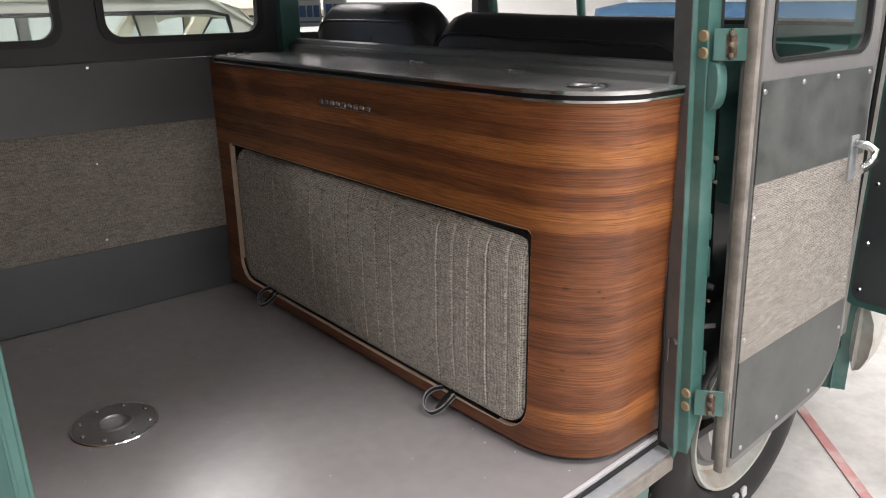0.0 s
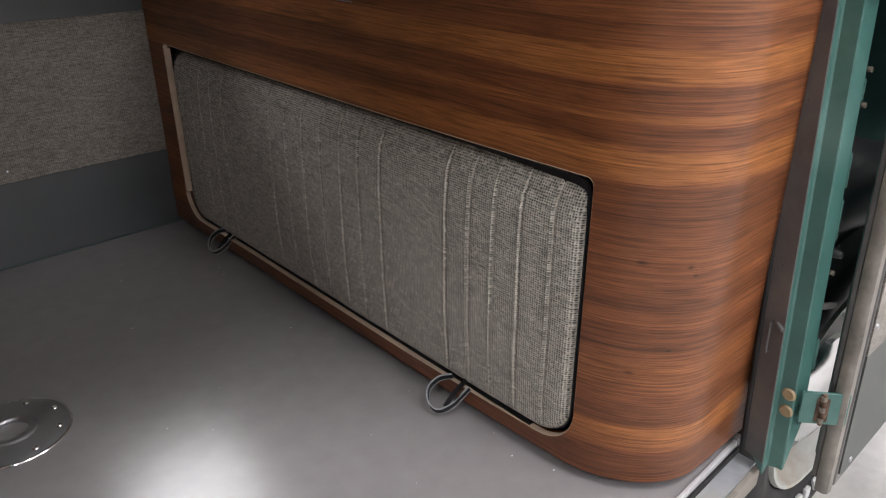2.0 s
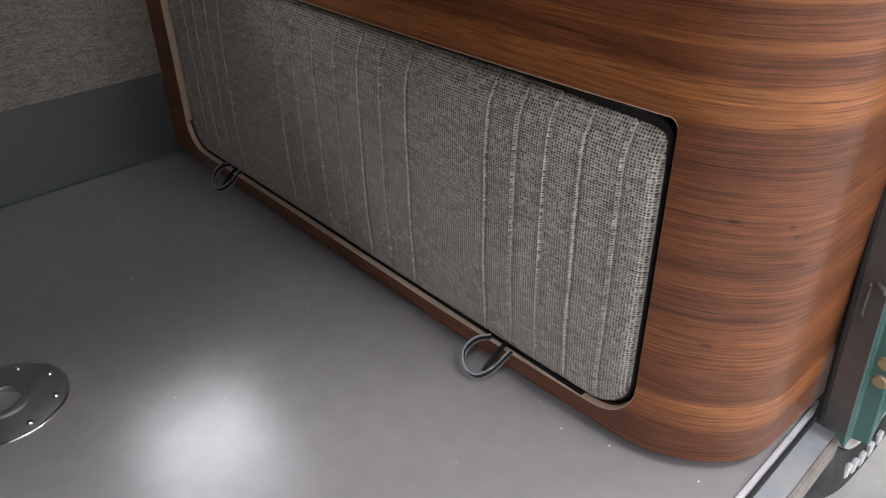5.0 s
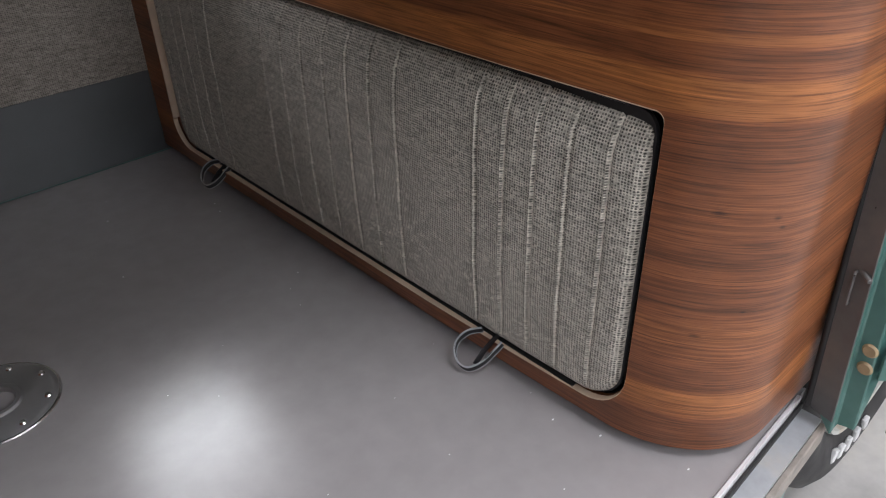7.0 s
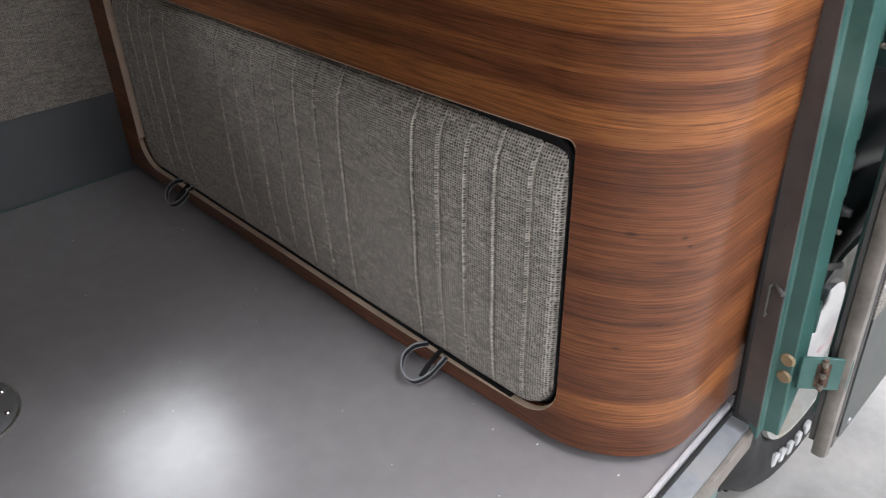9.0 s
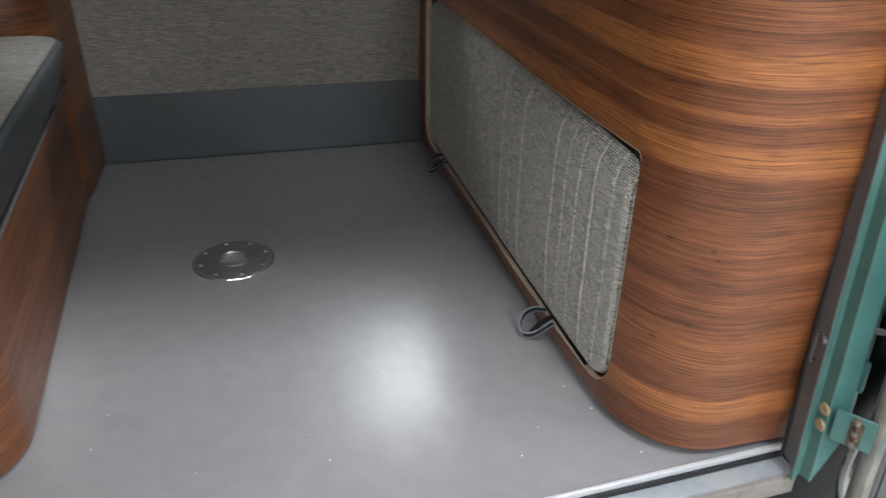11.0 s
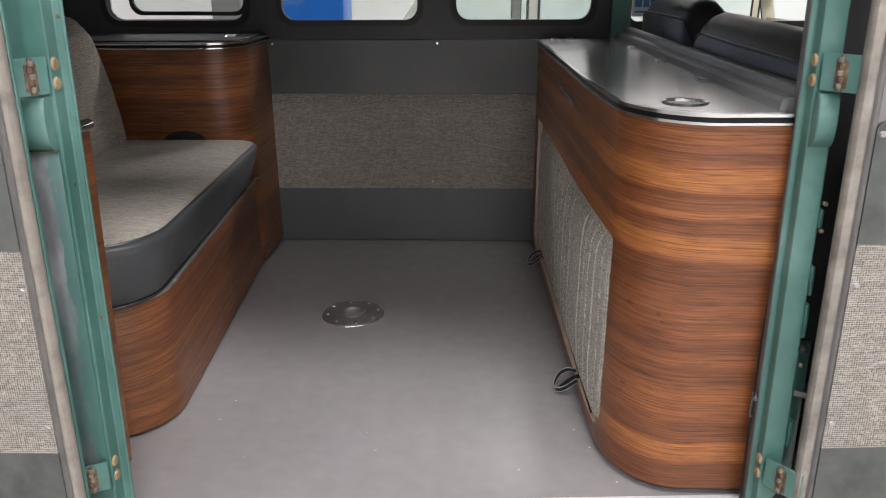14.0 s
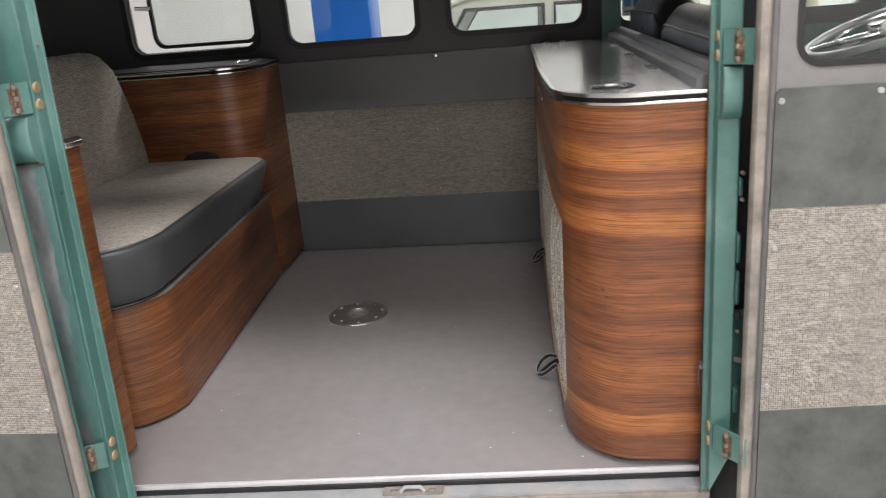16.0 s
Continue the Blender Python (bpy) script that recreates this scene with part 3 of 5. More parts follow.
def hinge_set(parent, a, b, z):
    """A painted strap hinge from the pillar at a to the door edge at b (plan points)."""
    ax, ay, bx, by = *a, *b
    l = math.hypot(bx - ax, by - ay)
    nx, ny = (by - ay) / l, -(bx - ax) / l
    if ny > 0:
        nx, ny = -nx, -ny
    h = part("hinge", prism([(ax, ay), (bx, by), (bx + nx * 0.005, by + ny * 0.005), (ax + nx * 0.005, ay + ny * 0.005)], z - 0.027, z + 0.027, 0.001, 1), GREEN, parent, "green painted strap hinge with rust")
    cx, cy = ax + (bx - ax) * 0.45 + nx * 0.007, ay + (by - ay) * 0.45 + ny * 0.007
    for k in range(5):
        ox, oy = (0.0012 if k % 2 else -0.0012) * (bx - ax) / l, (0.0012 if k % 2 else -0.0012) * (by - ay) / l
        part("knuckle", cyl((cx + ox, cy + oy, z - 0.0225 + 0.0094 * k), (cx + ox, cy + oy, z - 0.0139 + 0.0094 * k), 0.0048, 12, bevel=0.0009), RUST if k % 2 else KNUCKLE, h, "chipped hinge knuckle")
    part("pin", cyl((cx, cy, z - 0.0255), (cx, cy, z + 0.0265), 0.0036, 10), RUST, h)
    ux, uy = (bx - ax) / l, (by - ay) / l
    mx, my = ax + (bx - ax) * 0.45 + nx * 0.005, ay + (by - ay) * 0.45 + ny * 0.005
    part("rust_stain", prism([(mx - ux * 0.009, my - uy * 0.009), (mx + ux * 0.009, my + uy * 0.009), (mx + ux * 0.009 + nx * 0.001, my + uy * 0.009 + ny * 0.001), (mx - ux * 0.009 + nx * 0.001, my - uy * 0.009 + ny * 0.001)], z - 0.022, z + 0.018), RUST, h, "rust round the hinge pin")


def cap_screw(parent, x, y, z, normal=(0, -1, 0)):
    n = Vector(normal)
    c = Vector((x, y, z))
    bm = cyl(c, c + n * 0.0035, 0.0105, 18, 0.008)
    part("screw_cap", bm, OCHRE, parent, "ochre plastic screw cap")


def leaned(root, kx, ky, bulge=0.0):
    """Lean a thing's meshes: the van's side tapers inwards towards the roof and swells at mid height."""
    done = set()
    for ob in (root, *root.children_recursive):
        if ob.data and ob.data.name not in done:
            done.add(ob.data.name)
            for v in ob.data.vertices:
                v.co.x += kx * v.co.z
                v.co.y += ky * v.co.z - bulge * max(0.0, 4 * (v.co.z / 0.95) * (1 - v.co.z / 0.95))


def housing(x0, x1, y, deep):
    """Pressed hinge housing, proud of the pillar by deep."""
    bm = bmesh.new()
    prof = [(0.690, 0.05), (0.693, 0.35), (0.702, 0.72), (0.716, 0.93), (0.732, 1.0), (0.750, 0.97), (0.764, 0.84), (0.7715, 0.62), (0.773, -0.1)]
    cols = [(0.0, -0.1), (0.02, 0.86), (0.06, 0.97), (0.5, 1.0), (0.90, 0.97), (0.97, 0.80), (1.0, -0.1)]
    grid = [[bm.verts.new((x0 + (x1 - x0) * u, y - deep * min(k, d) if min(k, d) < 0 else y - deep * k * d, z)) for z, d in prof] for u, k in cols]
    for i in range(len(cols) - 1):
        for j in range(len(prof) - 1):
            bm.faces.new((grid[i][j], grid[i][j + 1], grid[i + 1][j + 1], grid[i + 1][j]))
    return bm


def front_pillar():
    profile = [(0.2635, 0.0210), (0.2645, 0.0190), (0.2695, 0.0182), (0.2720, 0.0160), (0.2720, -0.0045), (0.2732, -0.0062), (0.3045, -0.0085), (0.3068, -0.0070), (0.3068, 0.06), (0.2790, 0.06)]
    p = structure("wall_pillar_front", prism(profile, -0.020, 1.20, 0.0008, 1), GREEN, "green painted door pillar with hinges", "door pillar")
    p.data.set_sharp_from_angle(angle=radians(18))
    for v in p.data.vertices:
        # the lower end is cut away by the wheel arch
        if v.co.z < 0.0:
            v.co.z += 0.10 * max(0.0, (v.co.x - 0.2635) / 0.043)
    part("jamb", prism([(0.2630, 0.0215), (0.2640, 0.0202), (0.2670, 0.0202), (0.2790, 0.064), (0.2745, 0.064)], 0.002, 1.20, 0.0006, 1), JAMB, p, "dark grey jamb flange with worn edge")
    part("seal", prism(arc(0.2745, 0.060, 0.0050, 0, 330, 12), 0.002, 0.712), RUBBER, p, "black door seal")
    part("hinge_housing", housing(0.2745, 0.3070, -0.0065, 0.019), GREEN, p, "pressed green housing under the hinge", 28)
    for z in (0.803, 0.120):
        hinge_set(p, (0.279, -0.0095), (0.322, -0.060), z)
        for dz in (0.0145, -0.0145):
            cap_screw(p, 0.2722, 0.0050, z + dz, (-1, 0, 0))
    lt = part("latch", tube([(0.2640, 0.040, 0.240), (0.257, 0.040, 0.241), (0.256, 0.040, 0.238)], 0.002, 8, up=Vector((0, 1, 0))), JAMB, p, "small grey latch bracket")
    part("bracket", tube([(0.2640, 0.040, 0.194), (0.256, 0.040, 0.193), (0.255, 0.040, 0.200), (0.257, 0.040, 0.236)], 0.0018, 8, up=Vector((0, 1, 0))), JAMB, lt, "bent metal loop")
    part("pin", cyl((0.262, 0.034, 0.243), (0.253, 0.020, 0.238), 0.0036, 12, bevel=0.0008), JAMB, lt, "round bolt end")
    # loose ends in the gap between pillar and door
    for z, h in ((0.575, 0.03), (0.47, 0.05), (0.40, 0.06)):
        part("lug", prism([(0.3075, -0.006), (0.3150, -0.004), (0.3150, 0.020), (0.3075, 0.020)], z - h / 2, z + h / 2, 0.003, 2), GREEN, p, "small pressed lug")
    part("knob", cyl((0.312, 0.0, 0.352), (0.312, -0.016, 0.352), 0.008, 14, 0.005, bevel=0.001), RUBBER, p, "small black rubber buffer")
    for z in (0.600, 0.556, 0.322):
        part("bolt", cyl((0.313, -0.002, z), (0.313, -0.009, z), 0.0036, 10, bevel=0.0008), KNUCKLE, p, "small dull bolt")
    part("check_strap", prism([(0.309, -0.004), (0.330, -0.016), (0.331, -0.013), (0.310, 0.0)], 0.264, 0.274, 0.001, 1), JAMB, p, "steel check strap")
    part("gusset", prism([(0.309, -0.010), (0.320, -0.006), (0.320, 0.010), (0.309, 0.010)], 0.165, 0.215, 0.003, 2), GREEN, p, "pressed green gusset")
    # solid black block stands in for the shade behind the pillar
    part("post_cavity", prism([(0.3065, 0.028), (0.375, 0.028), (0.375, 0.058), (0.3065, 0.058)], 0.35, 1.19), RUBBER, p, "solid black block painted as the shade behind the pillar")
    part("post_flank", prism([(0.3068, 0.006), (0.336, 0.014), (0.336, 0.058), (0.3068, 0.058)], 0.085, 0.348, 0.003, 1), GREEN, p, "green flank of the wheel arch")
    for z in (0.33, 0.56, 0.70):
        screw_head(p, (0.2690, 0.042, z), (-1, 0, 0), 0.003, RUBBER)
    for ob in (lt, *lt.children):
        for v in ob.data.vertices:
            v.co.x, v.co.y = v.co.x + 0.0055, v.co.y + 0.0045
    for ob in (p, *p.children_recursive):
        for v in ob.data.vertices:
            v.co.x, v.co.y = v.co.x - 0.0105, v.co.y - 0.028
    leaned(p, 0.0, 0.053, 0.0045)


def rear_pillar():
    profile = [(-0.8675, -0.034), (-0.8690, -0.0375), (-0.8780, -0.0385), (-0.8805, -0.0405), (-0.8805, -0.0680), (-0.8820, -0.0700), (-0.985, -0.0740), (-0.985, 0.02), (-0.925, 0.02), (-0.8800, -0.0325)]
    p = structure("wall_pillar_rear", prism(profile, -0.09, 1.20, 0.0008, 1), GREEN, "green painted door pillar with faded patches", "door pillar")
    p.data.set_sharp_from_angle(angle=radians(18))
    part("face", prism([(-0.8840, -0.0695), (-0.8850, -0.0720), (-0.984, -0.0760), (-0.984, -0.0710)], -0.085, 0.689, 0.0006, 1), GREEN_FADED_SHADED, p, "green pillar face faded to grey, its green darkened as shade")
    part("bead", tube([(-0.8690, -0.0350, -0.05), (-0.8690, -0.0350, 1.19)], 0.0032, 10, up=Vector((1, 0, 0))), GREEN, p, "rolled green pillar edge")
    part("seam", prism([(-0.8835, -0.0705), (-0.8835, -0.0765), (-0.984, -0.0795), (-0.984, -0.0740)], 0.6885, 0.6900), RUST, p, "rusty seam under the housing")
    part("hinge_housing", housing(-0.980, -0.886, -0.0710, 0.022), GREEN, p, "pressed green housing under the hinge", 28)
    for z, b in ((0.803, (-0.918, -0.118)), (0.120, (-0.938, -0.102))):
        hinge_set(p, (-0.884, -0.0730), b, z)
        for dz in (0.0145, -0.0145):
            cap_screw(p, -0.8808, -0.0550, z + dz, (1, 0, 0))
    for z in (0.40, 0.885):
        screw_head(p, (-0.8735, -0.0383, z), (0.1, -1, 0), 0.003, RUST)
    leaned(p, 0.0, 0.053, 0.0045)


def door(name, x_hinge, x_outer, y, edge, side=0.125, lip=None, reach=0.0):
    """An open leaf folded flat against the van; its trimmed inner side faces away from the van at depth y."""
    way = 1 if x_outer > x_hinge else -1
    lo, hi = -0.05, 1.18
    X = lambda a: x_hinge + way * a
    w = abs(x_outer - x_hinge)
    d = thing(name, "open green side door with grey inner frame and trim panels", "door", kind="structure")

    def loop(a, b, z0, z1, r, rs=None):
        pts = round_rect(a, b, z0, z1, r, 6, rs)
        return [(X(u), v) for u, v in pts]

    wl, wr = 0.055, w - side
    hole = loop(wl, wr, 0.772, 1.10, 0.04, (0.045, 0.09, 0.04, 0.035))
    body = part("leaf", holed(loop(0.012, w, lo, hi, 0.03, (0.12, 0.10, 0.02, 0.02)), [hole], "xz", y, y + 0.018), GREY_PAINT, d, "grey painted inner frame")
    part("outer_skin", holed(loop(0.040, w + 0.012, lo + 0.02, hi, 0.03, (0.13, 0.10, 0.02, 0.02)), [loop(wl - 0.012, wr + 0.012, 0.764, 1.112, 0.04, (0.049, 0.094, 0.044, 0.039))], "xz", y + 0.019, y + 0.04), GREEN, d, "green outer door skin")
    part("edge_strip", prism([(X(0.002 - reach), y + 0.017), (X(-reach), y + 0.013), (X(-reach), y + 0.003), (X(0.004 - reach), y - 0.002), (X(0.010), y - 0.003), (X(0.014), y), (X(0.014), y + 0.017)], lo, hi - 0.02, 0.0015, 1), edge, d, "pale worn door edge with chipped paint")
    part("groove", prism([(X(0.014), y - 0.0005), (X(0.017), y - 0.0035), (X(0.022), y - 0.0035), (X(0.025), y - 0.0005)], lo + 0.01, hi - 0.03), JAMB, d, "raised dark grey bead beside the door edge")
    part("outer_lip", prism([(X(0.000), y + 0.026), (X(0.000), y + 0.0185), (X(0.008), y + 0.0185), (X(0.008), y + 0.026)], lo + 0.02, hi - 0.03, 0.001, 1), lip or GREEN, d, "folded lip of the outer skin")
    seal = part("window_seal", ring(loop(wl - 0.004, wr + 0.004, 0.768, 1.104, 0.04, (0.049, 0.094, 0.044, 0.039)), loop(wl + 0.005, wr - 0.005, 0.777, 1.095, 0.04, (0.040, 0.085, 0.035, 0.030)), "xz", y - 0.002, y + 0.009), RUBBER, d, "black rubber window seal")
    m = Matrix(((1, 0, 0, 0), (0, 0, 1, y + 0.004), (0, 1, 0, 0), (0, 0, 0, 1)))
    pane = part("pane", prism(loop(wl + 0.003, wr - 0.003, 0.775, 1.097, 0.04, (0.041, 0.086, 0.036, 0.031)), 0, 0.004, m=m), GLASS, d, "clear door glass")
    pane.visible_shadow = False
    for nm, z0, z1, mt, text, r4 in (("lower_panel", -0.028, 0.2035, VINYL_DOOR, "grey-green vinyl trim panel", (0.10, 0.001, 0.001, 0.012)), ("middle_panel", 0.2035, 0.556, TWEED_DOOR, "woven pale grey tweed trim panel", (0.001,) * 4),
                                     ("upper_panel", 0.556, 0.740, VINYL_DOOR, "grey-green vinyl trim panel", (0.001, 0.012, 0.012, 0.001))):
        bm = prism(loop(0.023, w - 0.022, z0, z1, 0.01, r4), 0, 0.005 if mt is TWEED_DOOR else 0.006, m=Matrix(((1, 0, 0, 0), (0, 0, 1, y - 0.006), (0, 1, 0, 0), (0, 0, 0, 1))))
        part(nm, uv_plane(bm, 0, 2), mt, d, text)
    for a, z in ((0.032, 0.722), (0.172, 0.729), (0.312, 0.729), (w - 0.04, 0.729), (0.032, 0.491), (0.032, 0.250), (w - 0.034, 0.42), (w - 0.034, 0.26), (0.055, -0.012), (0.20, -0.012), (0.34, -0.012), (w - 0.036, 0.12)):
        screw_head(d, (X(a), y - 0.006, z), (0, -1, 0), 0.0054, DISC_STEEL)
    return d, X, y, w


def door_handle(d, X, y, w):
    plate = part("handle_plate", prism([(X(w - 0.095), 0.505), (X(w - 0.06), 0.505), (X(w - 0.06), 0.60), (X(w - 0.095), 0.60)], 0, 0.004, m=Matrix(((1, 0, 0, 0), (0, 0, 1, y - 0.010), (0, 1, 0, 0), (0, 0, 0, 1)))), SILL_PAINT, d, "scratched steel handle plate")
    part("door_handle", tube([(X(w - 0.078), y - 0.01, 0.585), (X(w - 0.078), y - 0.035, 0.583), (X(w - 0.07), y - 0.048, 0.572), (X(w - 0.078), y - 0.052, 0.555), (X(w - 0.105), y - 0.05, 0.545), (X(w - 0.135), y - 0.047, 0.540)], 0.0095, 10), CHROME, plate, "chrome lever handle")


front_pillar()
rear_pillar()
leaf = door("door_1", 0.305, 0.803, -0.0875, DOOR_EDGE, 0.044, JAMB, 0.005)
door_handle(*leaf)
for ob in leaf[0].children_recursive:
    # the lower edge rises towards the wheel arch
    for v in ob.data.vertices:
        z = v.co.z
        v.co.z += 0.015 * min(1.0, max(0.0, (0.16 - z) / 0.15)) + 0.095 * max(0.0, v.co.x - 0.345) * min(1.0, max(0.0, (0.36 - z) / 0.35))
leaned(leaf[0], 0.0, 0.038)
leaned(door("door_2", -0.909, -1.46, -0.125, RUST_EDGE)[0], 0.013, 0.015)


def sill_line(x):
    """The side of the van is bowed in plan: the doorway's edge draws in towards the nose."""
    return 0.051 * (max(x, -0.95) + 0.34) - 0.0045


def sill():
    s = structure("trim_sill", prism([(-0.95, -0.016), (0.272, -0.016), (0.272, 0.020), (-0.95, 0.020)], -0.05, -0.018), SILL_PAINT, "worn pale painted door sill with scuffs", "door sill")
    part("edge_trim", prism([(-0.893, 0.0180), (0.272, 0.0180), (0.272, 0.0245), (-0.893, 0.0245)], -0.018, 0.0035, 0.0012, 1), ALU, s, "bright metal floor edge strip")
    part("seal", prism([(-0.893, 0.0125), (0.272, 0.0125), (0.272, 0.0175), (-0.893, 0.0175)], -0.0175, -0.006, 0.0015, 1), RUBBER, s, "black sill seal")
    part("drip_lip", prism([(-0.95, -0.025), (0.274, -0.025), (0.274, -0.0155), (-0.95, -0.0155)], -0.060, -0.024, 0.002, 1), RUST_EDGE, s, "chipped and rusty sill lip")
    part("skirt", prism([(-0.95, -0.016), (0.20, -0.016), (0.20, 0.004), (-0.95, 0.004)], -0.30, -0.055), GREEN, s, "green body skirt below the sill")
    k = part("striker", holed(round_rect(-0.36, -0.24, -0.014, 0.010, 0.004, 3), [round_rect(-0.345, -0.33, -0.008, 0.002, 0.003, 2), round_rect(-0.27, -0.255, -0.008, 0.002, 0.003, 2)], "xy", -0.018, -0.013), RUST_EDGE, s, "worn steel door striker plate")
    part("catch", tube([(-0.325, -0.010, -0.013), (-0.315, -0.006, -0.004), (-0.285, -0.006, -0.004), (-0.275, -0.010, -0.013)], 0.004, 8, up=Vector((0, 1, 0))), SILL_PAINT, k, "pressed catch")
    for ob in (s, *s.children_recursive):
        for v in ob.data.vertices:
            v.co.y += sill_line(v.co.x)


sill()

# ---- front cabinet ----
CORNER_X, CORNER_Y, FACE_Y, FACE_IN = 0.140, 0.170, 0.048, 0.012
TOP = 0.734


def dense(points, step=0.02):
    out = [points[0]]
    for (ax, ay), (bx, by) in zip(points, points[1:]):
        n = max(1, int(math.hypot(bx - ax, by - ay) / step))
        out += [(ax + (bx - ax) * k / n, ay + (by - ay) * k / n) for k in range(1, n + 1)]
    return out


def corner(n=18, d=0.0):
    """The cabinet's rounded corner in plan, d outside its face."""
    a, b = CORNER_X + d, CORNER_Y + d
    return [(FACE_IN + CORNER_X - a * math.cos(math.pi / 2 * i / n), FACE_Y + CORNER_Y - b * math.sin(math.pi / 2 * i / n)) for i in range(n + 1)]


def front_cabinet():
    c = thing("cabinet", "walnut veneered cabinet with curved corner and recessed cushion", "cabinet")
    line = dense([(0.0, 1.498), (0.0, 0.55), (0.003, 0.40), (0.0075, 0.30), (FACE_IN, FACE_Y + CORNER_Y)], 0.012) + corner()[1:] + [(0.235, FACE_Y), (0.33, FACE_Y)]
    s0, s1, zl, zh, r = 1.498 - 1.418, 1.498 - 0.181, 0.045, 0.478, 0.062
    extra = []
    for i in range(9):
        a = radians(90 * i / 8)
        extra += [s0 + r * (1 - math.sin(a)), s1 - r * (1 - math.sin(a))]
    # breaks where the opening's rounded corners run
    lengths = plan_lengths(line)
    for s in extra:
        k = max(i for i, l in enumerate(lengths) if l <= s + 1e-9)
        if abs(lengths[k] - s) > 1e-4:
            f = (s - lengths[k]) / (lengths[k + 1] - lengths[k])
            line.insert(k + 1, tuple(a + (b - a) * f for a, b in zip(line[k], line[k + 1])))
            lengths = plan_lengths(line)

    def lo(s):
        d = min(s - s0, s1 - s)
        return zl if d >= r else zl + r - math.sqrt(max(0.0, r * r - (r - d) ** 2))

    def hi(s):
        d, q = min(s - s0, s1 - s), 0.012
        return zh if d >= q else zh - q + math.sqrt(max(0.0, q * q - (q - d) ** 2))

    body = part("body", bent_sheet(line, 0.018, 0.7160, -0.018, hole=(s0, s1, lo, hi)), WOOD_FRONT, c, "walnut veneer wrapped round the corner")
    # plywood edging round the opening
    bm = bmesh.new()
    inner = offset_path(line, -0.0105)
    outl = offset_path(line, 0.0002)
    ks = [i for i, l in enumerate(lengths) if s0 - 1e-6 <= l <= s1 + 1e-6]
    rims = [(k, lo(lengths[k])) for k in ks] + [(k, hi(lengths[k])) for k in reversed(ks)]
    n = len(rims)
    rows = []
    for q, (k, z) in enumerate(rims):
        (ka, za), (kb, zb) = rims[(q - 1) % n], rims[(q + 1) % n]
        ds, dz = lengths[kb] - lengths[ka], zb - za
        l = math.hypot(ds, dz) or 1
        off = 0.0012
        rows.append([bm.verts.new((*outl[k], z)), bm.verts.new((*inner[k], z)), bm.verts.new((*inner[k], z + (off if z < 0.25 else -off))), bm.verts.new((*outl[k], z + (off if z < 0.25 else -off)))])
    for q in range(n):
        a, b = rows[q], rows[(q + 1) % n]
        for e in range(4):
            bm.faces.new((a[e], a[(e + 1) % 4], b[(e + 1) % 4], b[e]))
    part("opening_edge", bm, PLY, body, "pale plywood edge of the opening")
    part("opening_side", box(0.0004, 0.0155, 1.4152, 1.4178, zl + r, zh - 0.012), PLY, body, "pale plywood edge of the opening")
    # the shadow under the cushion is put into the shelf's black colour
    part("shelf", box(0.0115, 0.104, 0.26, 1.36, 0.0440, 0.0472), RUBBER, c, "shelf of the opening, painted black as shadow")
    part("recess_back", box(0.105, 0.115, 0.13, 1.46, 0.025, 0.60), RUBBER, c, "black recess lining")
    part("toe_kick", prism(offset_path(line, -0.020)[::-1] + [(0.30, 0.10), (0.30, 1.49)][::1], 0.0, 0.0195), VINYL, c, "dark recessed plinth")
    for k in range(9):
        y = 0.877 - k * 0.0248
        part("badge_letter", box(-0.0040, 0.0005, y - 0.017, y, 0.646 + (0.002 if k % 2 else 0), 0.658, 0.002, 1), CHROME, body, "small chrome badge block")
    part("badge_rail", box(-0.0035, 0.0005, 0.654, 0.879, 0.6425, 0.6445, 0.0008, 1), CHROME, body, "thin chrome badge rail")
    return c


def counter_outline(d, far=1.50):
    """Plan of the metal-edged top, d outside the cabinet's face."""
    return ([(0.252, FACE_Y - d), (0.252, 0.078), (0.238, 0.080), (0.238, far - 0.004)] + arc(-d + 0.06, far - 0.064, 0.06, 90, 180, 8) + [(-d, 0.55), (0.003 - d, 0.40), (0.0075 - d, 0.30)] + corner(18, d))


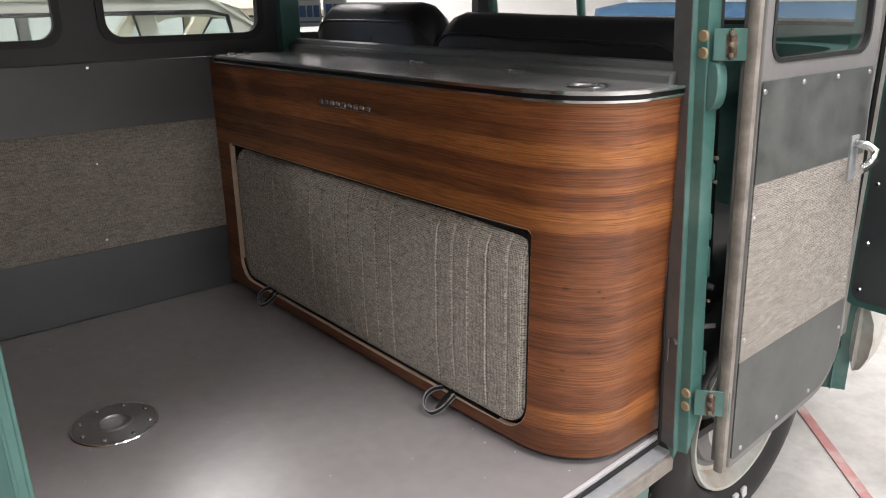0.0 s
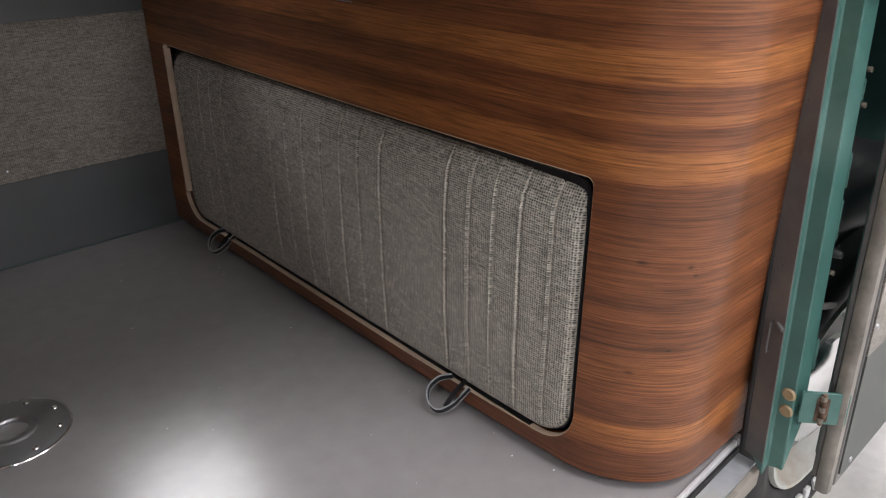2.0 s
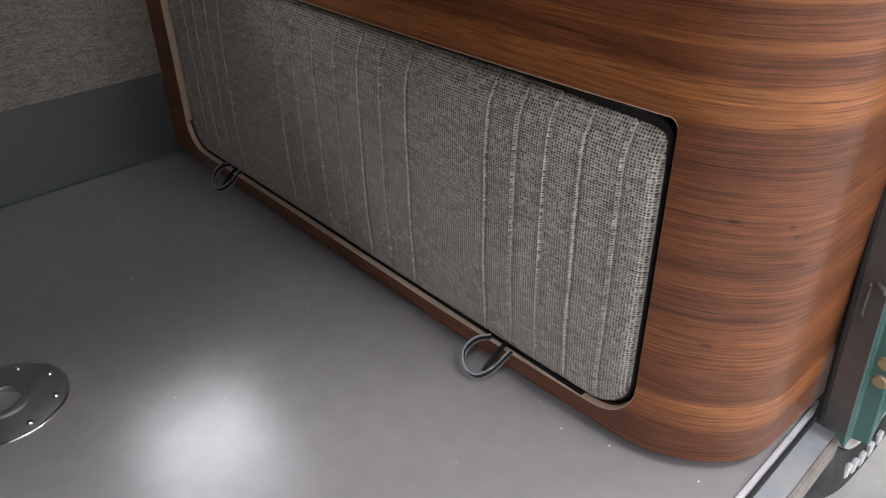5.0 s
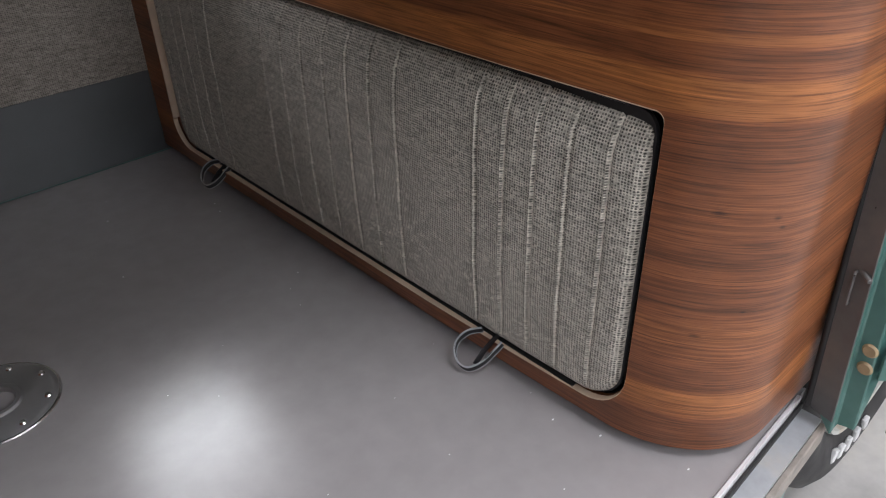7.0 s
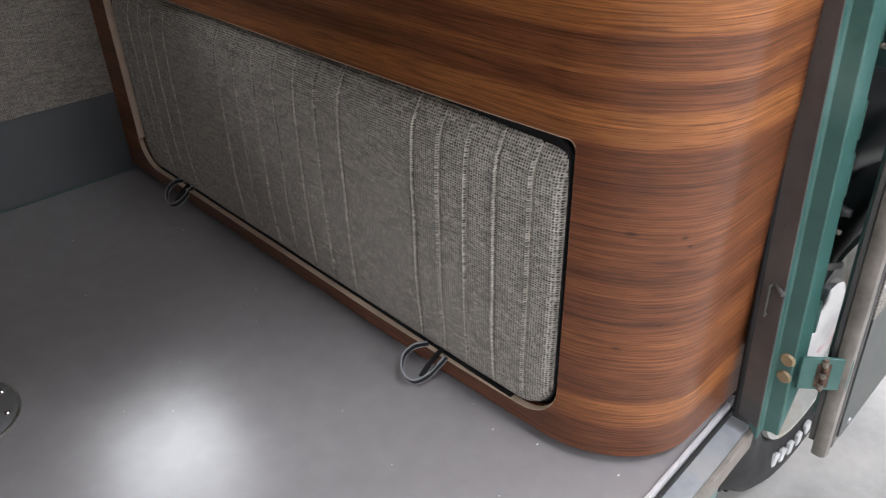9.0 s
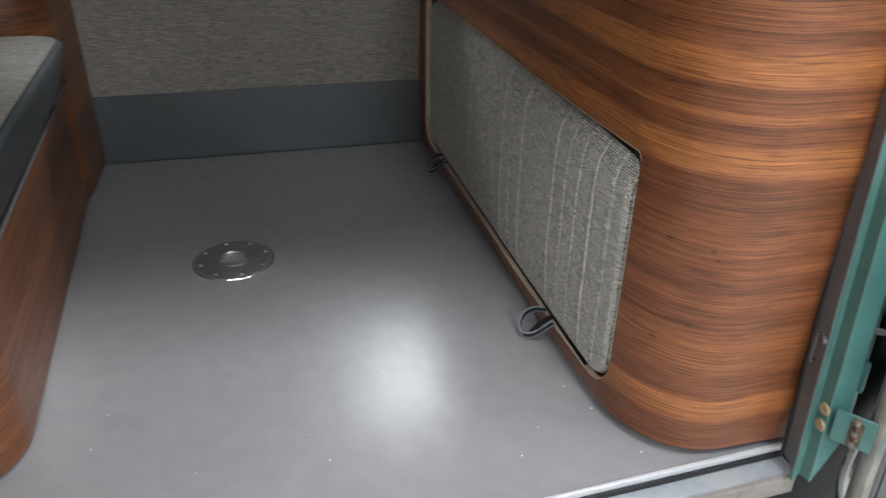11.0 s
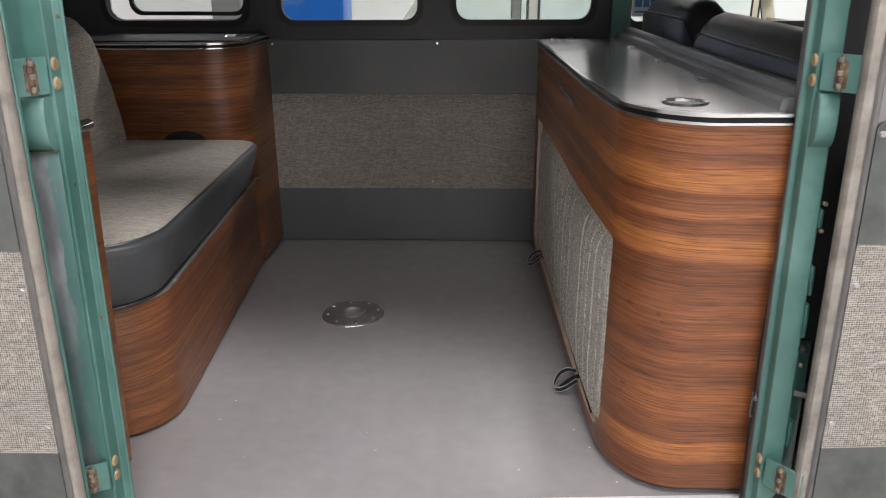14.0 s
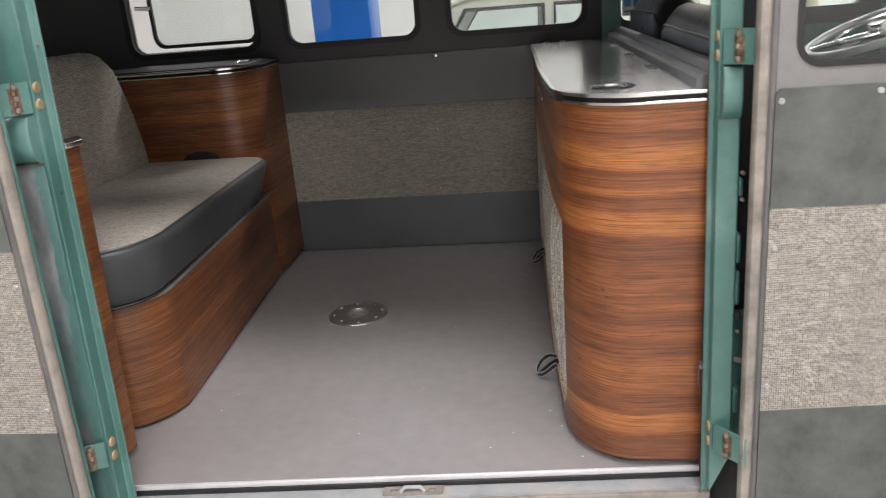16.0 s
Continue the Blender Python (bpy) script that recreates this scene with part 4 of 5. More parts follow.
def front_counter():
    t = thing("countertop", "brushed steel countertop with chrome and black edge trim", "countertop")
    part("base", prism(counter_outline(0.008), 0.7180, 0.7290), TRIM_BLACK, t, "black line in the edge trim")
    part("lower_bead", prism(counter_outline(0.011), 0.7140, 0.7186, 0.0018, 2), CHROME, t, "chrome lower edge bead")
    part("upper_bead", prism(counter_outline(0.012), 0.7272, 0.7335, 0.0024, 3), CHROME, t, "chrome upper edge bead")
    cupx, cupy, cr = 0.111, 0.145, 0.034
    hole = [(x, y) for x, y in arc(cupx, cupy, cr, 0, 345, 23)]
    seam = 0.325
    near = [(0.236, FACE_Y - 0.004), (0.236, seam - 0.0013)] + [(0.0025, seam - 0.0013), (0.0035, 0.30)] + corner(18, 0.004)
    far = [(0.236, seam + 0.0013), (0.236, 1.495)] + arc(0.056, 1.435, 0.06, 90, 180, 8) + [(-0.004, 0.55), (-0.001, 0.40), (0.0025, seam + 0.0013)]
    part("near_plate", holed(near, [hole], "xy", 0.7285, TOP), STEEL, t, "brushed steel top plate")
    part("lid_plate", prism(far, 0.7285, TOP, 0.0006, 1), STEEL, t, "brushed steel hinged lid plate")
    cup = bmesh.new()
    rows = [[cup.verts.new((cupx + rr * math.cos(k * math.tau / 24), cupy + rr * math.sin(k * math.tau / 24), z)) for k in range(24)] for rr, z in ((cr + 0.006, TOP + 0.0005), (cr + 0.004, TOP + 0.0025), (cr - 0.001, TOP + 0.0015), (cr - 0.002, TOP - 0.06), (0.002, TOP - 0.062))]
    for a, b in zip(rows, rows[1:]):
        for k in range(24):
            cup.faces.new((a[k], a[(k + 1) % 24], b[(k + 1) % 24], b[k]))
    part("cup_holder", cup, CHROME, t, "round polished cup holder sunk into the top", 50)
    for y in (1.13, 0.78, 0.43):
        part("clip", box(0.212, 0.234, y - 0.022, y + 0.022, TOP, TOP + 0.005, 0.002, 1), CHROME, t, "small bright hinge clip")
    for x, y in ((0.045, 1.44), (0.10, 1.455)):
        part("catch", cyl((x, y, TOP), (x, y, TOP + 0.005), 0.014, 16, 0.011), CHROME, t, "small round chrome catch")
    return t


def recess_cushion():
    """Padded board with stitched upright channels, standing in the cabinet's opening."""
    y0, y1, z0, z1, xf, xb = 0.1935, 1.402, 0.0500, 0.471, 0.0065, 0.094
    rc, edge = 0.056, 0.014
    seams = [1.366, 1.315, 1.266, 1.214, 1.163, 0.968, 0.905, 0.845, 0.785, 0.727, 0.669, 0.611, 0.446, 0.396, 0.345, 0.295, 0.240]
    ny, nz = 160, 30
    bm = bmesh.new()
    uvl = bm.loops.layers.uv.new("UVMap")

    def inset(y, z):
        """Distance inside the rounded outline."""
        dy, dz = min(y - y0, y1 - y), min(z - z0, z1 - z)
        low = z - z0 < (z1 - z)
        r = rc if low else 0.03
        if dy < r and dz < r:
            return r - math.hypot(r - dy, r - dz)
        return min(dy, dz)

    def edge_z(y):
        dy = min(y - y0, y1 - y)
        lo_ = z0 + (rc - math.sqrt(max(0, rc * rc - (rc - dy) ** 2)) if dy < rc else 0)
        hi_ = z1 - (0.03 - math.sqrt(max(0, 0.03 ** 2 - (0.03 - dy) ** 2)) if dy < 0.03 else 0)
        return lo_, hi_

    ys = sorted(set([y0 + (y1 - y0) * i / ny for i in range(ny + 1)] + [y0 + edge * (1 - math.cos(radians(90 * i / 8))) for i in range(9)] + [y1 - edge * (1 - math.cos(radians(90 * i / 8))) for i in range(9)] + [s + d for s in seams for d in (-0.006, -0.0045, -0.003, -0.0015, 0.0, 0.0008, 0.002, 0.0032)]))
    grid = []
    for y in ys:
        lo_, hi_ = edge_z(y)
        col = []
        for j in range(nz + 1):
            f = 0.5 - 0.5 * math.cos(math.pi * j / nz)
            z = lo_ + (hi_ - lo_) * f
            d = max(0.0, inset(y, z))
            x = xf + (edge - math.sqrt(max(0, edge ** 2 - (edge - d) ** 2)) if d < edge else 0)
            x -= 0.007 * min(1, d / 0.12)
            x += 0.030 * max(0.0, (z - 0.405) / 0.066) ** 2 + 0.006 * max(0.0, (0.42 - y) / 0.22)
            near = min(abs(y - s) for s in seams)
            if near < 0.014 and d > 0.002:
                near = min((y - s for s in seams), key=abs)
                x += min(1.0, d / 0.03) * (0.9 - 0.5 * min(1.0, max(0.0, (y - 0.65) / 0.5))) * (0.0036 * max(0.0, 1 - abs(near + 0.0030) / 0.0036) - 0.0019 * max(0.0, 1 - abs(near - 0.0012) / 0.0032))
            x += 0.0012 * noise.noise(Vector((0, y * 6, z * 9)))
            col.append(bm.verts.new((x, y, z)))
        grid.append(col)
    for i in range(len(ys) - 1):
        for j in range(nz):
            f = bm.faces.new((grid[i][j], grid[i + 1][j], grid[i + 1][j + 1], grid[i][j + 1]))
            for lp in f.loops:
                lp[uvl].uv = (lp.vert.co.y, lp.vert.co.z)
    c = thing("cushion", "grey tweed padded cushion with stitched upright channels", "cushion", (0, 0, 0))
    part("cover", bm, TWEED, c, "woven grey tweed cover", 75)
    loop = [(y, edge_z(y)[0]) for y in ys] + [(y, edge_z(y)[1]) for y in reversed(ys)]
    # black colour here paints the shaded gap round the cushion
    part("border", prism([(a, b) for a, b in loop], 0, 1, m=Matrix(((0, 0, xb - xf - edge - 0.010, xf + edge + 0.008), (1, 0, 0, 0), (0, 1, 0, 0), (0, 0, 0, 1)))), RUBBER, c, "cushion border, black for the shade round it")
    pip = [(xf + edge + 0.006, a, b) for a, b in loop[::3]]
    part("piping", tube(pip, 0.0035, 6, closed=True, up=Vector((1, 0, 0))), VINYL_BLACK, c, "black piping")
    return c


def pull_strap(y):
    """Webbing loop that comes out over the shelf under the cushion and droops to the floor."""
    s = thing("pull_strap", "black and grey webbing pull strap looped on the floor", "strap", group="pull straps")
    way = [Vector(p) for p in ((0.016, y + 0.000, 0.0555), (0.003, y + 0.004, 0.0550), (-0.014, y + 0.020, 0.049), (-0.032, y + 0.026, 0.034), (-0.045, y + 0.012, 0.018),
                               (-0.044, y - 0.010, 0.013), (-0.028, y - 0.026, 0.024), (-0.010, y - 0.036, 0.044), (0.003, y - 0.040, 0.0550), (0.016, y - 0.042, 0.0555))]
    pts = []
    for i in range(1, len(way) - 2):
        a, b, c, d = way[i - 1], way[i], way[i + 1], way[i + 2]
        for k in range(6):
            f = k / 6
            pts.append(0.5 * (2 * b + (c - a) * f + (2 * a - 5 * b + 4 * c - d) * f * f + (3 * b - a - 3 * c + d) * f ** 3))
    part("webbing", strap_band(pts, 0.0110, 0.0016), RUBBER, s)
    tail = [Vector((0.014, y - 0.022, 0.0560)), Vector((0.002, y - 0.023, 0.0550)), Vector((-0.016, y - 0.020, 0.042)), Vector((-0.034, y - 0.017, 0.022))]
    part("tail", strap_band(tail, 0.011, 0.0018), VINYL_BLACK, s, "sewn-down webbing tail")
    for h in (0.0052, -0.0052):
        part("stitching", strap_band([p + Vector((-0.35 * h, 0, 0.94 * h)) for p in pts], 0.0016, 0.0026), SILL_PAINT, s, "pale stitched edge")


def strap_band(pts, width, thick):
    """A flat band on edge along a line."""
    bm = bmesh.new()
    rows = []
    n = len(pts)
    for i, p in enumerate(pts):
        p = Vector(p)
        t = (Vector(pts[min(i + 1, n - 1)]) - Vector(pts[max(i - 1, 0)])).normalized()
        up = Vector((-0.35, 0, 0.94))
        side = t.cross(up).normalized()
        u = side.cross(t).normalized()
        rows.append([bm.verts.new(p + side * a * thick / 2 + u * b * width / 2) for a, b in ((-1, -1), (1, -1), (1, 1), (-1, 1))])
    for a, b in zip(rows, rows[1:]):
        for k in range(4):
            bm.faces.new((a[k], a[(k + 1) % 4], b[(k + 1) % 4], b[k]))
    bm.faces.new(rows[0][::-1])
    bm.faces.new(rows[-1])
    return bm


def slanted(root):
    """The cabinet's front is not square to the van: it comes forward a little towards the far wall."""
    done = set()
    for ob in root.children_recursive:
        if ob.data.name not in done:
            done.add(ob.data.name)
            for v in ob.data.vertices:
                if v.co.x < 0.2:
                    v.co.x -= 0.013 * max(0.0, v.co.y - 0.45)


for made in (front_cabinet(), front_counter(), recess_cushion()):
    slanted(made)
pull_strap(0.424)
pull_strap(1.238)


def table_socket():
    s = thing("table_socket", "round dark steel table leg socket screwed to the floor", "floor plate", (-0.590, 0.850, 0.0))
    rad = 0.089
    bm = bmesh.new()
    prof = [(rad, 0.0), (rad, 0.003), (rad - 0.004, 0.0055), (rad - 0.010, 0.006), (0.040, 0.0065), (0.036, 0.009), (0.030, 0.009), (0.028, 0.006), (0.027, -0.012), (0.0, -0.012)]
    rows = [[bm.verts.new((r * math.cos(k * math.tau / 48), r * math.sin(k * math.tau / 48), z)) for k in range(48)] for r, z in prof[:-1]]
    for a, b in zip(rows, rows[1:]):
        for k in range(48):
            bm.faces.new((a[k], a[(k + 1) % 48], b[(k + 1) % 48], b[k]))
    bm.faces.new(rows[-1])
    part("flange", bm, DISC_STEEL, s, "brushed dark flange", 30)
    for k in range(8):
        a = math.tau * (k + 0.3) / 8
        screw_head(s, (0.074 * math.cos(a), 0.074 * math.sin(a), 0.006), (0, 0, 1), 0.0055)
    part("rim", tube([(rad * math.cos(k * math.tau / 48), rad * math.sin(k * math.tau / 48), 0.002) for k in range(48)], 0.0025, 6, closed=True), CHROME, s, "bright worn rim")


table_socket()

# ---- bench and rear cabinet ----
BX, BY, BR = -0.913, 0.187, 0.15


def bench_outline(d, far=1.30, back=-1.46, r=None):
    R = (r or BR) + d
    return [(back, BY - d)] + arc(BX - BR, BY + BR, R, -90, 0, 12) + [(BX + d, far)]


def angled(root, shift, slope):
    """The bench's front is not square to the van: it draws back towards the far wall."""
    for ob in root.children:
        for v in ob.data.vertices:
            v.co.x += shift - slope * max(0.0, v.co.y - 0.30)


def bench():
    b = thing("bench", "walnut veneered bench base with rounded corner", "bench")
    line = dense([(BX, 1.30), (BX, BY + BR)], 0.05) + arc(BX - BR, BY + BR, BR, 0, -90, 12)[1:] + dense([(BX - BR, BY), (-1.46, BY)], 0.05)[1:]
    part("base", bent_sheet(line, 0.011, 0.307, 0.018, (3.1, 0.35)), WOOD, b, "walnut veneer wrapped round the corner")
    part("toe_kick", prism(bench_outline(-0.02) + [(-1.46, 1.30)], 0.0, 0.021), VINYL, b, "dark recessed plinth")
    part("deck", prism(bench_outline(0.006) + [(-1.46, 1.30)], 0.307, 0.314, 0.002, 1), GREY_PAINT, b, "grey edge of the seat board")
    angled(b, 0.012, 0.057)


def seat_cushion():
    c = thing("seat_cushion", "grey tweed seat cushion with dark vinyl sides", "cushion")
    far, x = 1.135, -0.876
    R, near = 0.16, 0.135
    outl = lambda d: [(-1.42, near + d)] + arc(x - R, near + R, R - d, -90, 0, 12) + arc(x - 0.07, far - 0.07, 0.07 - d, 0, 90, 8) + [(-1.42, far - d)]
    band = bmesh.new()
    rings = [[band.verts.new((*q, z)) for q in outl(d)] for d, z in ((0.065, 0.315), (0.038, 0.317), (0.030, 0.325), (0.019, 0.354), (0.010, 0.394), (0.002, 0.432), (0.0, 0.446), (0.004, 0.453), (0.014, 0.457))]
    for a, b in zip(rings, rings[1:]):
        for k in range(len(a)):
            band.faces.new((a[k], a[(k + 1) % len(a)], b[(k + 1) % len(a)], b[k]))
    for v in band.verts:
        # the foot of the cushion keeps to the bench's ledge
        if v.co.x > -1.1:
            v.co.x -= (0.005 + 0.012 * max(0.0, v.co.y - 0.30)) * min(1.0, max(0.0, (0.445 - v.co.z) / 0.12))
    part("side", band, VINYL_SEAT, c, "dark grey vinyl side band", 50)
    part("welt", tube([(a - 0.005 - 0.012 * max(0.0, b - 0.30), b, 0.3175) for a, b in outl(0.033)], 0.0036, 6, closed=True), RUBBER, c, "black lower welt")
    bm = bmesh.new()
    rows = []
    for d, z in ((0.010, 0.4555), (0.016, 0.4605), (0.03, 0.4640), (0.06, 0.4665)):
        rows.append([bm.verts.new((*p, z)) for p in outl(d)])
    for a, b in zip(rows, rows[1:]):
        n = len(a)
        for k in range(n):
            bm.faces.new((a[k], a[(k + 1) % n], b[(k + 1) % n], b[k]))
    bm.faces.new(rows[-1])
    part("cover", uv_plane(bm, 0, 1), TWEED_SEAT, c, "woven grey tweed top", 60)
    part("piping", tube([(*p, 0.4565) for p in outl(0.012)], 0.003, 6, closed=True), VINYL, c, "piped top edge")
    angled(c, 0.012, 0.036)


def seat_back():
    c = thing("back_cushion", "grey tweed back cushion leaning behind the bench seat", "cushion")
    prof = [(-1.305, 0.452), (-1.292, 0.47), (-1.300, 0.54), (-1.318, 0.635), (-1.342, 0.735), (-1.362, 0.795), (-1.392, 0.830), (-1.43, 0.835), (-1.46, 0.81), (-1.46, 0.452)]
    y0, y1, r = 0.17, 1.115, 0.07
    bm = bmesh.new()
    rows = []
    cx, cz = -1.39, 0.62
    spans = [(y0, 0.0), (y0 + 0.01, 0.45), (y0 + 0.03, 0.75), (y0 + r, 1.0)] + [(y0 + r + (y1 - y0 - 2 * r) * i / 20, 1.0) for i in range(1, 20)] + [(y1 - r, 1.0), (y1 - 0.03, 0.75), (y1 - 0.01, 0.45), (y1, 0.0)]
    rows = []
    for y, g in spans:
        shrink = 0.045 * (1 - g)
        rows.append([bm.verts.new((cx + (x - cx) * (1 - shrink / 0.1 * 0.55), y, z - (max(0, z - 0.60)) * shrink * 5.2 if z > 0.6 else z)) for x, z in prof])
    n = len(prof)
    for a, b in zip(rows, rows[1:]):
        for k in range(n):
            bm.faces.new((a[k], a[(k + 1) % n], b[(k + 1) % n], b[k]))
    bm.faces.new(rows[0])
    bm.faces.new(rows[-1][::-1])
    part("pad", uv_plane(bm, 1, 2), TWEED_SEAT, c, "woven grey tweed padding", 70)


def rear_cabinet():
    c = thing("cabinet", "tall walnut veneered corner cabinet beside the bench", "cabinet")
    x, y, R = -0.945, 1.150, 0.12
    line = [(x, 1.498), (x, y + R)] + arc(x - R, y + R, R, 0, -90, 12)[1:] + dense([(x - R, y), (-1.60, y)], 0.05)[1:]
    part("body", bent_sheet(line, 0.018, 0.734, 0.018, (5.3, 0.1)), WOOD, c, "walnut veneer wrapped round the corner")
    part("toe_kick", prism([(-1.60, y + 0.02)] + arc(x - R, y + R, R - 0.02, -90, 0, 8) + [(x - 0.02, 1.49), (-1.60, 1.49)], 0.0, 0.02), VINYL, c)
    ring_pts = [(-1.140 + 0.066 * math.cos(k * math.tau / 32), y - 0.002, 0.443 + 0.036 * math.sin(k * math.tau / 32)) for k in range(32)]
    part("grommet", tube(ring_pts, 0.005, 6, closed=True, up=Vector((0, 1, 0))), RUBBER, c, "black oval grommet")
    # no opening is cut: a black plate paints the dark inside the grommet
    part("hole", prism([(p[0], p[2]) for p in ring_pts], 0, 0.003, m=Matrix(((1, 0, 0, 0), (0, 0, 1, y - 0.003), (0, 1, 0, 0), (0, 0, 0, 1)))), RUBBER, c, "black plate painted as the shade in the finger hole")
    t = thing("countertop", "narrow steel top, painted dark as its reflection, with chrome edge trim on the corner cabinet", "countertop")
    outl = lambda d: [(-1.62, y - d)] + arc(x - R, y + R, R + d, -90, 0, 12) + [(x + d, 1.496), (-1.62, 1.496)]
    part("base", prism(outl(0.008), 0.734, 0.745), TRIM_BLACK, t, "black line in the edge trim")
    part("lower_bead", prism(outl(0.011), 0.7305, 0.7345, 0.0016, 2), CHROME, t, "chrome lower edge bead")
    part("upper_bead", prism(outl(0.012), 0.7430, 0.7492, 0.0025, 3), CHROME, t, "chrome upper edge bead")
    # steel plate coloured black for the dark wall it mirrors
    part("plate", prism(outl(0.004), 0.7450, 0.7500, 0.001, 1), VINYL_BLACK, t, "steel top plate, painted black as its dark reflection")
    part("catch", cyl((-1.02, 1.36, 0.7535), (-1.02, 1.36, 0.759), 0.03, 18, 0.02), CHROME, t, "chrome catch")
    # added sheet, dark in place of the plate's bright window reflection
    part("ledge", box(-1.46, -0.958, 1.180, 1.497, 0.7500, 0.7536, 0.001, 1), DARK_PAINT, t, "added dark sheet over the top plate, painted as its reflection")


def end_panel():
    p = thing("end_panel", "walnut veneered end panel beside the door pillar", "panel")
    part("board", bent_sheet([(-0.915, 0.150)] + arc(-0.945, 0.125, 0.030, 0, -90, 6) + [(-1.46, 0.095)], 0.018, 0.695, 0.016, (7.2, 0.2)), WOOD, p, "walnut veneer board")
    part("cap", tube([(-0.915, 0.150, 0.702)] + [(a, b, 0.702) for a, b in arc(-0.945, 0.125, 0.030, 0, -90, 6)] + [(-1.46, 0.095, 0.702)], 0.010, 10), CHROME, p, "chrome top cap")
    for ob in p.children:
        for v in ob.data.vertices:
            v.co.x += -0.022 + 0.040 * v.co.z
            v.co.y -= 0.036
    part("foot", box(-1.45, -1.02, 0.105, 0.125, 0.0, 0.02), VINYL, p)


bench()
seat_cushion()
seat_back()
rear_cabinet()
end_panel()


# ---- cab ----
def bulkhead():
    b = structure("wall_bulkhead", box(0.335, 0.350, 0.05, WALL_Y, -0.02, 0.74), GREY_PAINT, "grey painted bulkhead behind the front seats", "wall")
    prof = [(0.239, 0.726), (0.241, 0.747), (0.246, 0.753), (0.264, 0.755), (0.268, 0.766), (0.274, 0.769), (0.292, 0.769), (0.292, 0.756), (0.345, 0.74), (0.345, 0.726)]
    bm = bmesh.new()
    rows = [[bm.verts.new((x, y, z)) for x, z in prof] for y in (0.066, WALL_Y)]
    n = len(prof)
    for k in range(n):
        bm.faces.new((rows[0][k], rows[0][(k + 1) % n], rows[1][(k + 1) % n], rows[1][k]))
    bm.faces.new(rows[0])
    bm.faces.new(rows[1][::-1])
    part("rail", bm, RAIL_PAINT, b, "stepped grey metal rail on the bulkhead", 20)


def front_seat(y0, y1, z1, sag=0.0):
    s = thing("front_seat", "black vinyl front seat with padded backrest", "seat", group="front seats")
    bm = bmesh.new()
    prof = [(0.300, 0.30), (0.302, 0.70), (0.304, z1 - 0.060), (0.308, z1 - 0.052), (0.318, z1 - 0.030), (0.338, z1 - 0.008), (0.362, z1), (0.39, z1 - 0.006), (0.415, z1 - 0.03), (0.425, z1 - 0.08), (0.43, 0.30)]
    ny = 28
    rows = []
    for i in range(ny + 1):
        f = i / ny
        y = y0 + (y1 - y0) * (0.5 - 0.5 * math.cos(math.pi * f))
        e = min(y - y0, y1 - y)
        drop = 0.0 if e > 0.09 else 0.075 * (1 - e / 0.09) ** 2.2
        pinch = 0.0 if e > 0.05 else 0.022 * (1 - e / 0.05) ** 2
        rows.append([bm.verts.new((0.365 + (x - 0.365) * (1 - pinch / 0.065), y, z - (drop + sag * (y1 - y) / (y1 - y0)) * max(0, (z - 0.55) / (z1 - 0.55)) + 0.002 * noise.noise(Vector((x * 9, y * 7, z * 9))))) for x, z in prof])
    n = len(prof)
    for a, b in zip(rows, rows[1:]):
        for k in range(n):
            bm.faces.new((a[k], a[(k + 1) % n], b[(k + 1) % n], b[k]))
    bm.faces.new(rows[0])
    bm.faces.new(rows[-1][::-1])
    seam = [tuple(r[3].co + Vector((-0.001, 0, 0.002))) for r in rows[1:-1]]
    part("backrest", bm, VINYL_BLACK, s, "padded black vinyl back", 60)
    part("piping", tube(seam, 0.0035, 8), VINYL_BLACK, s, "black seam piping")
    part("cushion", box(0.44, 0.88, y0, y1, 0.22, 0.36, 0.04, 4), VINYL_BLACK, s, "padded black vinyl seat")
    part("box_base", box(0.36, 0.85, y0 + 0.02, y1 - 0.02, -0.05, 0.23), GREY_PAINT, s, "grey seat box")


def steering_wheel():
    s = thing("steering_wheel", "pale worn steering wheel with bright metal spokes", "steering wheel", (0.965, 1.08, 0.735))
    turn = Matrix.Rotation(radians(-20), 4, "Y")
    rim = [turn @ Vector((0.2 * math.cos(k * math.tau / 48), 0.2 * math.sin(k * math.tau / 48), 0)) for k in range(48)]
    part("rim", tube(rim, 0.012, 10, closed=True), ALU, s, "thin pale rim")
    ring_in = [turn @ Vector((0.115 * math.cos(k * math.tau / 40), 0.115 * math.sin(k * math.tau / 40), 0.006)) for k in range(40)]
    part("horn_ring", tube(ring_in, 0.005, 8, closed=True), CHROME, s, "thin chrome horn ring")
    for a in (25, 155, 205, 335):
        q = turn @ Vector((0.195 * math.cos(radians(a)), 0.195 * math.sin(radians(a)), 0))
        part("spoke", cyl((0, 0, -0.012), q, 0.010, 10, 0.007), CHROME, s, "bright metal spoke")
    part("hub", cyl(turn @ Vector((0, 0, -0.03)), turn @ Vector((0, 0, 0.02)), 0.035, 20, bevel=0.004), CHROME, s)
    part("column", cyl(turn @ Vector((0, 0, -0.7)), turn @ Vector((0, 0, -0.02)), 0.022, 12), GREY_PAINT, s)


def nose_line(d=0.0):
    """Plan of the rounded nose from the near door post to the far one, d outside it."""
    near, far, tip, r = 0.045 - d, WALL_Y - 0.02 + d, NOSE + d, 0.42 + d
    return [(1.16, near)] + arc(tip - r, near + r, r, -90, 0, 10) + arc(tip - r, far - r, r, 0, 90, 10) + [(1.16, far)]


def band(path, thick, z0, z1):
    return prism(path + offset_path(path, -thick)[::-1], z0, z1)


